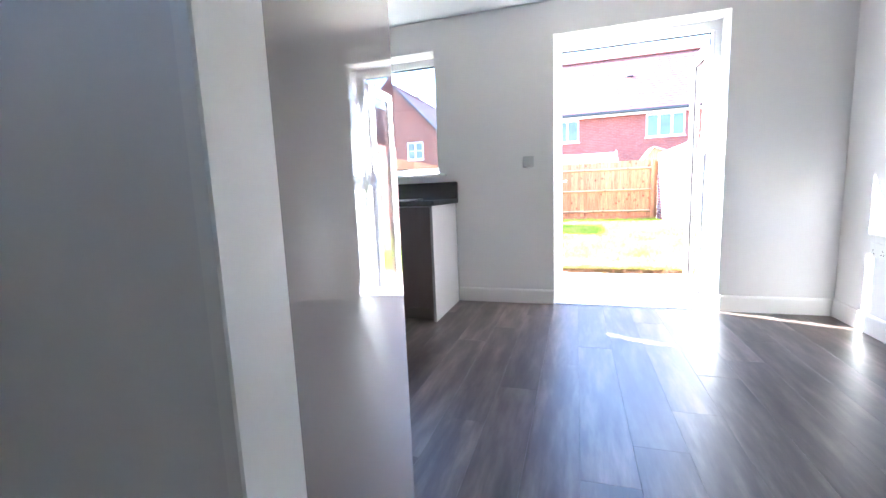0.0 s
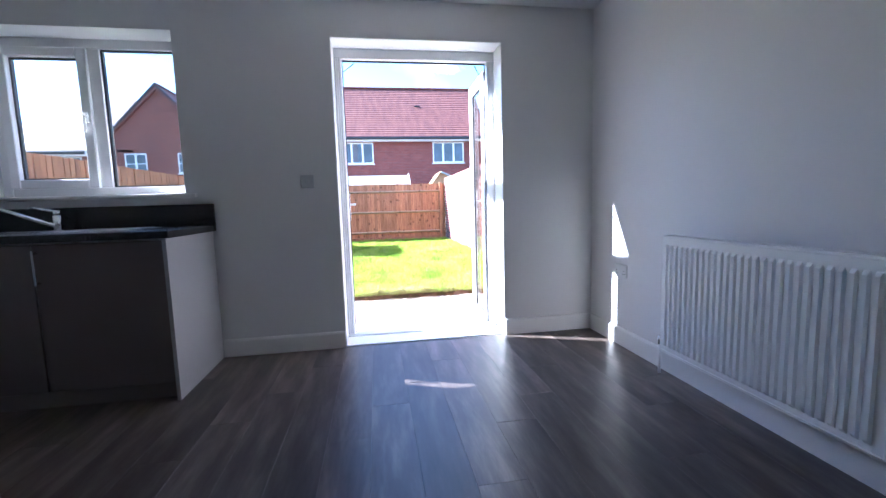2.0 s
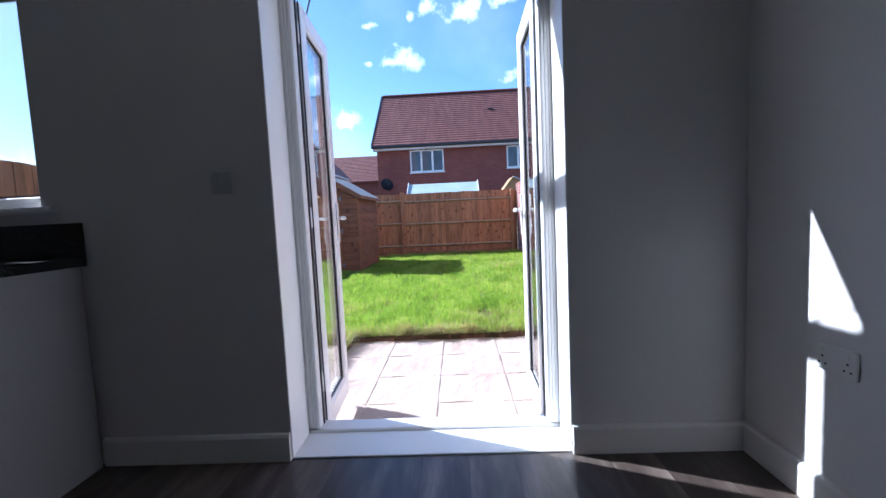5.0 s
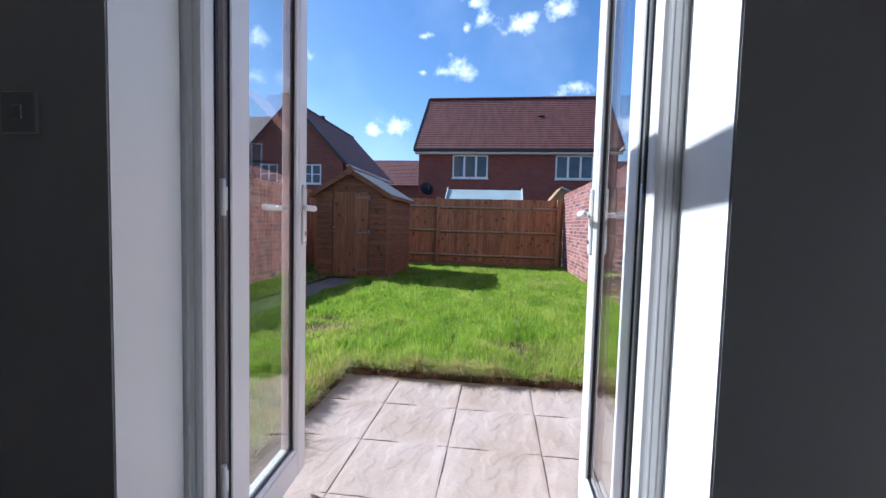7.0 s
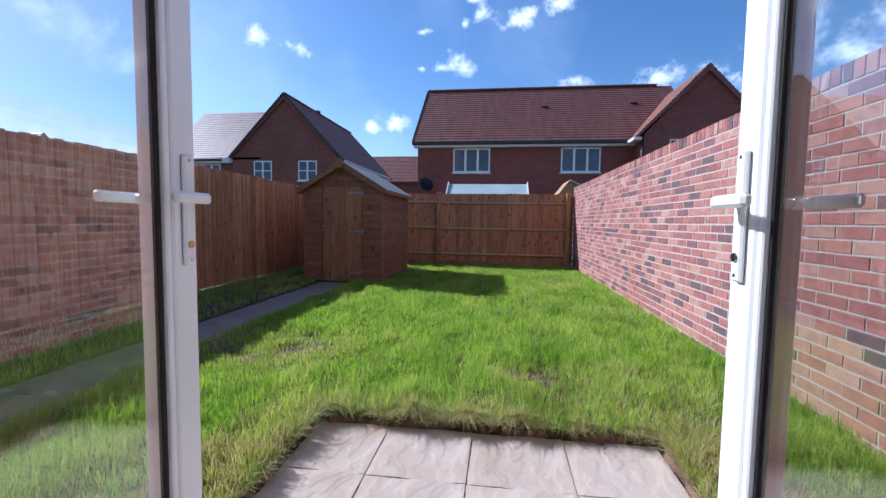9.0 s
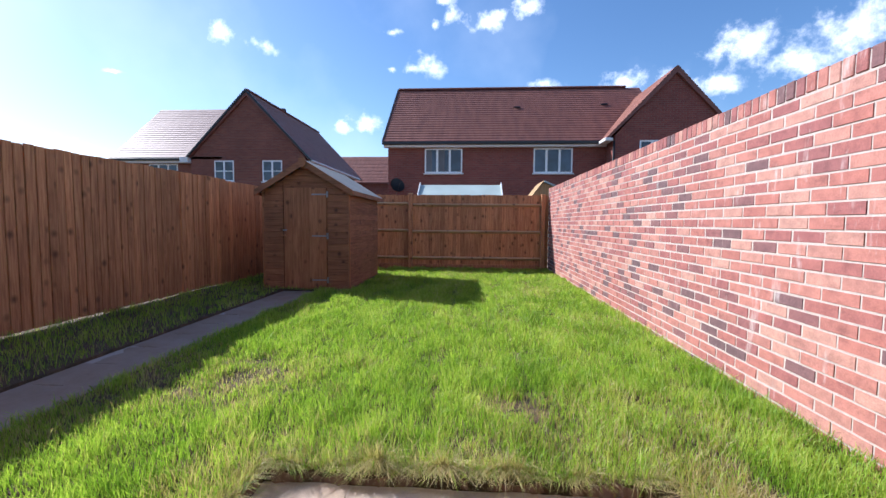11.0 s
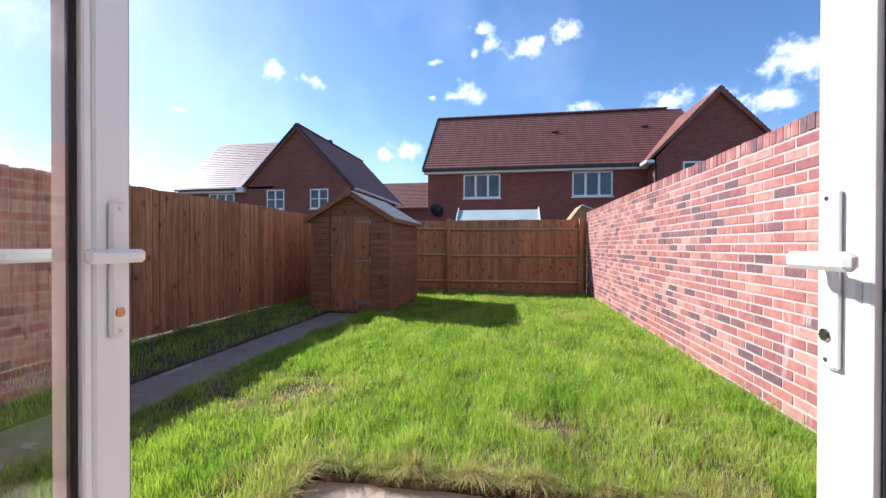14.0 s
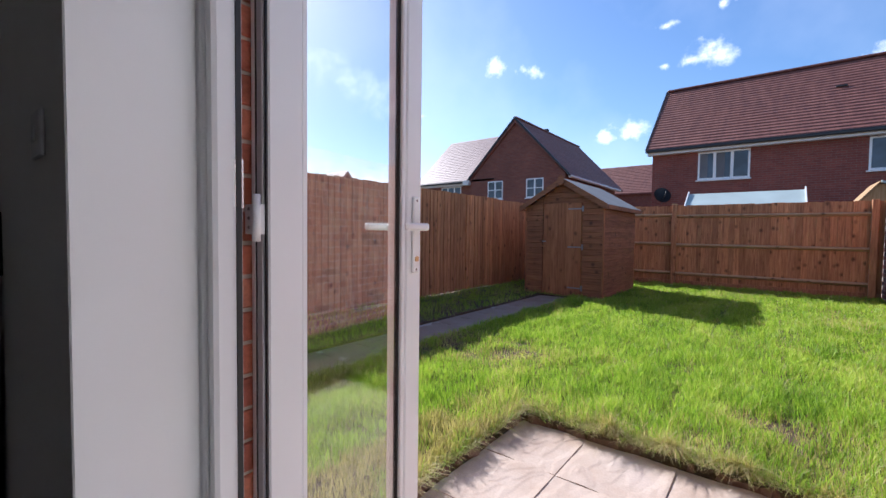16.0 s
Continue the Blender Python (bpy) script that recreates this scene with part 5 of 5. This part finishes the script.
for px in (-3.6, -0.82, 2.36):
    part("post", boxed(px - 0.048, px + 0.048, END_Y - 0.055, END_Y + 0.03, GROUND - 0.1, 1.7, bevel=0.006), fence_wood, far)
part("post_cap", boxed(-0.875, -0.765, END_Y - 0.062, END_Y + 0.04, 1.7, 1.722, bevel=0.005), rail_wood, far, "pale sawn post cap")
part("gravel_board", boxed(FENCE_X, WALL_X - 0.03, END_Y + 0.005, END_Y + 0.034, GROUND - 0.1, 0.0), fence_wood, far)

# ---- grass ----
def blades(name, spots, material, label):
    """Bent blades, one island each: spots are rows of x, y, z, height, width, lean."""
    r = np.random.default_rng(11)
    p = np.asarray(spots)
    n = len(p)
    ang = r.uniform(0, 2 * np.pi, n)
    lean_dir = np.where(p[:, 6] > 9, r.uniform(0, 2 * np.pi, n), p[:, 6] + r.normal(0, 0.7, n))
    side = np.stack([np.cos(ang), np.sin(ang), np.zeros(n)], 1) * p[:, 4:5] / 2
    lean = np.stack([np.cos(lean_dir), np.sin(lean_dir), np.zeros(n)], 1) * (p[:, 3] * p[:, 5])[:, None]
    root, up = p[:, :3], np.stack([np.zeros(n), np.zeros(n), p[:, 3]], 1)
    mid = root + up * 0.55 + lean * 0.3
    tip = root + up * (1 - 0.35 * p[:, 5:6]) + lean
    v = np.stack([root - side, root + side, mid + side * 0.8, mid - side * 0.8, tip], 1).reshape(-1, 3)
    base = np.arange(n)[:, None] * 5
    loops = np.concatenate([base + [0, 1, 2, 3], base + [3, 2, 4]], 1).ravel()
    starts = (np.arange(n)[:, None] * 7 + [0, 4]).ravel()
    me = bpy.data.meshes.new(name)
    me.vertices.add(len(v))
    me.vertices.foreach_set("co", v.astype(np.float32).ravel())
    me.loops.add(len(loops))
    me.loops.foreach_set("vertex_index", loops.astype(np.int32))
    me.polygons.add(len(starts))
    me.polygons.foreach_set("loop_start", starts.astype(np.int32))
    me.update(calc_edges=True)
    me.materials.append(material)
    return tagged(new(name, me), label, "grass", kind="stuff")


def sow():
    r = np.random.default_rng(3)
    green, dry = [], []
    for x0, x1, y0, y1 in LAWN:
        for a in np.arange(y0, y1, 0.5):
            b = min(a + 0.5, y1)
            dens = 9000 if a < 3.4 else (6500 if a < 5 else (4200 if a < 7.5 else 2800))
            # sown thin beside the fence so bare soil deepens the strip's shade
            if x1 < -2.0:
                dens = 1100
            n = int(dens * (x1 - x0) * (b - a))
            for x, yy in zip(r.uniform(x0, x1, n), r.uniform(a, b, n)):
                if -2.82 < x < -1.3 and 7.08 < yy < 9.25:
                    continue
                c = noise.noise(Vector((x * 0.9, yy * 0.9, 7.0))) + 0.5 * noise.noise(Vector((x * 3.1, yy * 3.1, 1.0)))
                clump = noise.noise(Vector((x * 11, yy * 11, 12.0))) + 0.5 * noise.noise(Vector((x * 24, yy * 24, 5.0)))
                worn = max(0.0, 1.0 - math.hypot((x + 1.0) / 0.62, (yy - 3.15) / 0.75)) + 0.8 * max(0.0, 1.0 - math.hypot((x - 1.0) / 0.4, (yy - 2.9) / 0.25))
                worn += 0.9 * max(0.0, 1.0 - math.hypot((x + 1.6) / 0.34, (yy - 3.1) / 1.1))
                worn *= 0.7 + 0.9 * noise.noise(Vector((x * 5.5, yy * 5.5, 21.0)))
                seam = max(0.0, 1.0 - abs((x - 0.12 + 0.03 * noise.noise(Vector((0.0, yy * 1.5, 4.0)))) % 0.61 - 0.3) / 0.035) if yy > 2.6 else 0.0
                bare = 0.3 * seam + 0.4 * max(0.0, c - 0.2) + 0.75 * max(0.0, worn) + max(0.0, -clump - 0.3) * 0.8
                if r.random() < min(0.93, bare):
                    continue
                far_k = min(1.0, max(0.0, (yy - 2.5) / 6))
                h = (0.052 + 0.05 * r.random() + 0.035 * max(-0.6, clump) + 0.065 * max(-0.5, noise.noise(Vector((x * 4.0, yy * 3.2, 3.0))))) * (1.0 - 0.25 * far_k)
                if r.random() < 0.05:
                    h *= 1.55
                h *= 1.0 - 0.35 * seam
                w = 0.0032 + 0.004 * far_k + 0.0014 * r.random()
                row = (x, yy, lawn_z(x, yy) - 0.004, max(0.02, h) * (1.0 - 0.5 * min(1.0, max(0.0, worn) * 2)), w, 0.15 + 0.5 * r.random(), 10.0)
                near = max(0.0, 1.0 - (yy - PY[0]) / 0.55) if PX[0] - 0.4 < x < PX[-1] + 0.4 else 0.0
                share = 0.03 + 0.55 * near * max(0.2, 0.7 + noise.noise(Vector((x * 5, yy * 5, 31.0)))) + (0.18 if c > 0.3 else 0.0) + 0.8 * max(0.0, worn) + 0.12 * seam
                (dry if r.random() < share else green).append(row)
    # uncut fringe leaning over the patio edge
    for n, ax, way in ((8500, "n", -math.pi / 2), (2600, "l", 0.0), (2200, "r", math.pi)):
        for k in range(n):
            t = r.random()
            if ax == "n":
                x, yy = PX[0] + (PX[-1] - PX[0]) * t, PY[0] + 0.03 + 0.07 * r.random() ** 2
            elif ax == "l":
                x, yy = PX[0] - 0.02 - 0.07 * r.random() ** 2, 0.4 + (PY[0] - 0.4) * t
            else:
                x, yy = PX[-1] + 0.03 + 0.07 * r.random() ** 2, 0.4 + (PY[0] - 0.4) * t
            tuft = noise.noise(Vector((x * 6, yy * 6, 4.0))) + 0.5 * noise.noise(Vector((x * 17, yy * 17, 8.0)))
            if tuft < -0.15 and r.random() < 0.8:
                continue
            row = (x, yy, -0.13, 0.05 + 0.065 * r.random() + 0.13 * max(0, tuft), 0.0036, (0.15 + 1.1 * r.random() ** 2) if k % 2 else (0.5 + 1.2 * r.random()), way if k % 3 else 10.0)
            (dry if r.random() < 0.72 + 0.4 * tuft else green).append(row)
    blades("grass", green, blade_green, "long bright green lawn grass in need of a cut")
    blades("dry_grass", dry, blade_dry, "straw-coloured dead grass among the lawn and at its edge")


sow()


# ---- pieces: floor planks, slabs, bricks ----
def brick_mesh(name, l, w, h, mat, k=0):
    """A slightly uneven brick centred on its base, with small worn corners."""
    bm = boxed(-w / 2, w / 2, -l / 2, l / 2, 0, h, bevel=0.0035)
    rr = random.Random(k)
    for v in bm.verts:
        v.co += Vector((rr.uniform(-1, 1), rr.uniform(-1, 1), rr.uniform(-1, 1))) * 0.0012
    return finish(bm, name, mat)


def plain_brick_rows(name, rows, w, l, h, mat, parent, label):
    """The bricks beyond those picked out singly, joined into one mesh."""
    verts, faces = [], []
    for cx, cy, cz, ll, out in rows:
        b = len(verts)
        for z in (cz, cz + h):
            for yy in (cy - ll / 2, cy + ll / 2):
                for xx in (cx - w / 2 + out, cx + w / 2):
                    verts.append((xx, yy, z))
        faces += [[b + i for i in f] for f in ((0, 2, 3, 1), (4, 5, 7, 6), (0, 1, 5, 4), (2, 6, 7, 3), (0, 4, 6, 2), (1, 3, 7, 5))]
    me = bpy.data.meshes.new(name)
    me.from_pydata([tuple(Vector(v) - BASE[parent]) for v in verts], [], faces)
    me.materials.append(mat)
    ob = new(name, me)
    ob.parent = parent
    ob["label"], ob["kind"] = label, "stuff"
    return ob


# floor planks, running from the hall to the garden door
PW, PL = 0.182, 1.22
r5 = random.Random(5)
cols = int((ROOM_R - ROOM_L) / PW)
PWX = (ROOM_R - 0.002 - (ROOM_L + 0.002)) / cols
cut = {}
for c in range(cols):
    xc = ROOM_L + 0.002 + (c + 0.5) * PWX
    y = 0.0 - (0.35 + 0.29 * ((c * 7) % 4) + r5.uniform(0, 0.08))
    edges = [0.0, y]
    end = -3.15 if not (-0.95 < xc < 0.95) else -5.6
    while edges[-1] - PL > end + 0.1:
        edges.append(edges[-1] - PL)
    edges.append(end)
    for a, b in zip(edges, edges[1:]):
        ln = round(a - b, 2)
        if ln not in cut:
            cut[ln] = finish(boxed(-PWX / 2 + 0.0002, PWX / 2 - 0.0002, -ln / 2 + 0.0002, ln / 2 - 0.0002, -0.006, 0.0, bevel=0.0005), "plank", floor_vinyl)
        piece("plank", cut[ln], floor, pose(xc, (a + b) / 2, 0))

# patio and path slabs
slabs = {}


def riven_slab(lx, ly, mat):
    """A moulded slab with shallow riven ledges on its face and an arrised edge."""
    n = 56
    bm = bmesh.new()
    a, b = lx / 2 - 0.0008, ly / 2 - 0.0008
    g = []
    for i in range(n + 1):
        row = []
        for j in range(n + 1):
            x, y = -a + 2 * a * i / n, -b + 2 * b * j / n
            f = 4.6 * noise.noise(Vector((x * 6.5, y * 2.6, 3.7))) + 1.2 * noise.noise(Vector((x * 17, y * 9, 9.1)))
            step = math.floor(f)
            t = min(1.0, (f - step) / 0.16)
            z = 0.0025 * (step + t * t * (3 - 2 * t)) + 0.0085 + 0.0008 * noise.noise(Vector((x * 40, y * 40, 1.0)))
            rim = min(1.0, min(a - abs(x), b - abs(y)) / 0.012)
            z = max(0.0066, z)
            row.append(bm.verts.new((x, y, z * (0.9 + 0.1 * rim))))
        g.append(row)
    for i in range(n):
        for j in range(n):
            bm.faces.new((g[i][j], g[i + 1][j], g[i + 1][j + 1], g[i][j + 1])).smooth = True
    rim = [r[0] for r in g] + g[-1][1:] + [r[-1] for r in reversed(g[:-1])] + list(reversed(g[0][1:-1]))
    rim = [bm.verts.new(v.co) for v in rim]
    low = [bm.verts.new((v.co.x, v.co.y, -0.03)) for v in rim]
    for i in range(len(rim)):
        k = (i + 1) % len(rim)
        bm.faces.new((rim[k], rim[i], low[i], low[k]))
    bm.faces.new(list(reversed(low)))
    me = bpy.data.meshes.new("slab")
    bm.to_mesh(me)
    bm.free()
    me.materials.append(mat)
    return me


def slab_piece(parent, x0, x1, y0, y1, top, mat=slab_stone):
    key = (round(x1 - x0, 3), round(y1 - y0, 3))
    if key not in slabs:
        slabs[key] = riven_slab(*key, mat)
    piece("slab", slabs[key], parent, pose((x0 + x1) / 2, (y0 + y1) / 2, top - 0.006 + r5.uniform(-0.0006, 0.0006), r5.uniform(-0.1, 0.1), r5.uniform(-0.1, 0.1), 0))


for i in range(4):
    for j in range(len(PY) - 1):
        slab_piece(patio, PX[i], PX[i + 1], PY[j + 1], PY[j], -0.155)
ny = 15
for j in range(ny):
    a, b = 0.37 + (7.05 - 0.37) * j / ny, 0.37 + (7.05 - 0.37) * (j + 1) / ny
    slab_piece(path, PATH_X[0], PATH_X[1], a, b, -0.132, path_stone_shaded)

# garden wall of single bricks
gw = thing("wall_garden", (WALL_X, 5.4, GROUND), "red multi-toned brick garden wall with a brick-on-edge top", "wall", kind="structure")
WT = 0.215
part("mortar_core", boxed(WALL_X + 0.0035, WALL_X + WT - 0.006, 0.362, END_Y + 0.12, GROUND - 0.1, 1.738), garden_mortar, gw)
COURSE, Z_FIRST = 0.075, 1.738 - 26 * 0.075
bricks = [brick_mesh("brick", 0.212, 0.1, 0.0625, garden_brick, k) for k in range(5)]
near_rows = 0
rest = []
for c in range(26):
    z = Z_FIRST + c * COURSE + 0.005
    y = 0.37 + (0.1125 if c % 2 else 0.0)
    if c % 2:
        rest.append((WALL_X + 0.05, 0.37 + 0.048, z, 0.1, 0.0))
    while y + 0.2 < END_Y + 0.12:
        yc = y + 0.1075
        if 2.75 < yc < 5.35 and z > -0.16 and near_rows < 300:
            near_rows += 1
            piece("brick", bricks[r5.randrange(5)], gw, pose(WALL_X + 0.05 + r5.uniform(-0.0022, 0.0015), yc, z, 0, 0, r5.choice((0, 180)) + r5.uniform(-0.5, 0.5)))
        else:
            rest.append((WALL_X + 0.05, yc, z, 0.212, r5.uniform(-0.0025, 0.0015)))
        y += 0.225
plain_brick_rows("brickwork", rest, 0.1, 0.212, 0.0625, garden_brick, gw, "rows of red bricks in stretcher bond")
edge_me = [finish(boxed(-0.002, 0.217, -0.0325, 0.0325, 0.0, 0.1025, bevel=0.004), "coping_brick", garden_brick) for k in range(2)]
part("coping_mortar", boxed(WALL_X + 0.004, WALL_X + WT - 0.004, 0.365, END_Y + 0.1, 1.738, 1.838), garden_mortar, gw)
y = 0.405
while y < END_Y + 0.08:
    piece("coping_brick", edge_me[r5.randrange(2)], gw, pose(WALL_X + r5.uniform(-0.002, 0.002), y, 1.743 + r5.uniform(-0.002, 0.003), 0, 0, 0))
    y += 0.075

# bricks of the house wall beside the garden door
hbricks = [finish(boxed(-0.1075, 0.1075, -0.034, 0.034, 0, 0.065, bevel=0.003), "brick", house_brick) for k in range(2)]
half_b = finish(boxed(-0.051, 0.051, -0.034, 0.034, 0, 0.065, bevel=0.003), "brick", house_brick)
for c in range(32):
    z = -0.3 + c * 0.075 + 0.005
    for s, edge in ((-1, -0.014), (1, DOOR_W + 0.014)):
        x = edge
        first = c % 2 == 0
        for k in range(3):
            ln = 0.102 if (k == 0 and first) else 0.215
            cx = x + s * ln / 2
            if z + 0.065 < 2.095:
                piece("brick", half_b if ln < 0.2 else hbricks[c % 2], house_wall, pose(cx, OUT1 - 0.03, z))
            x += s * (ln + 0.01)
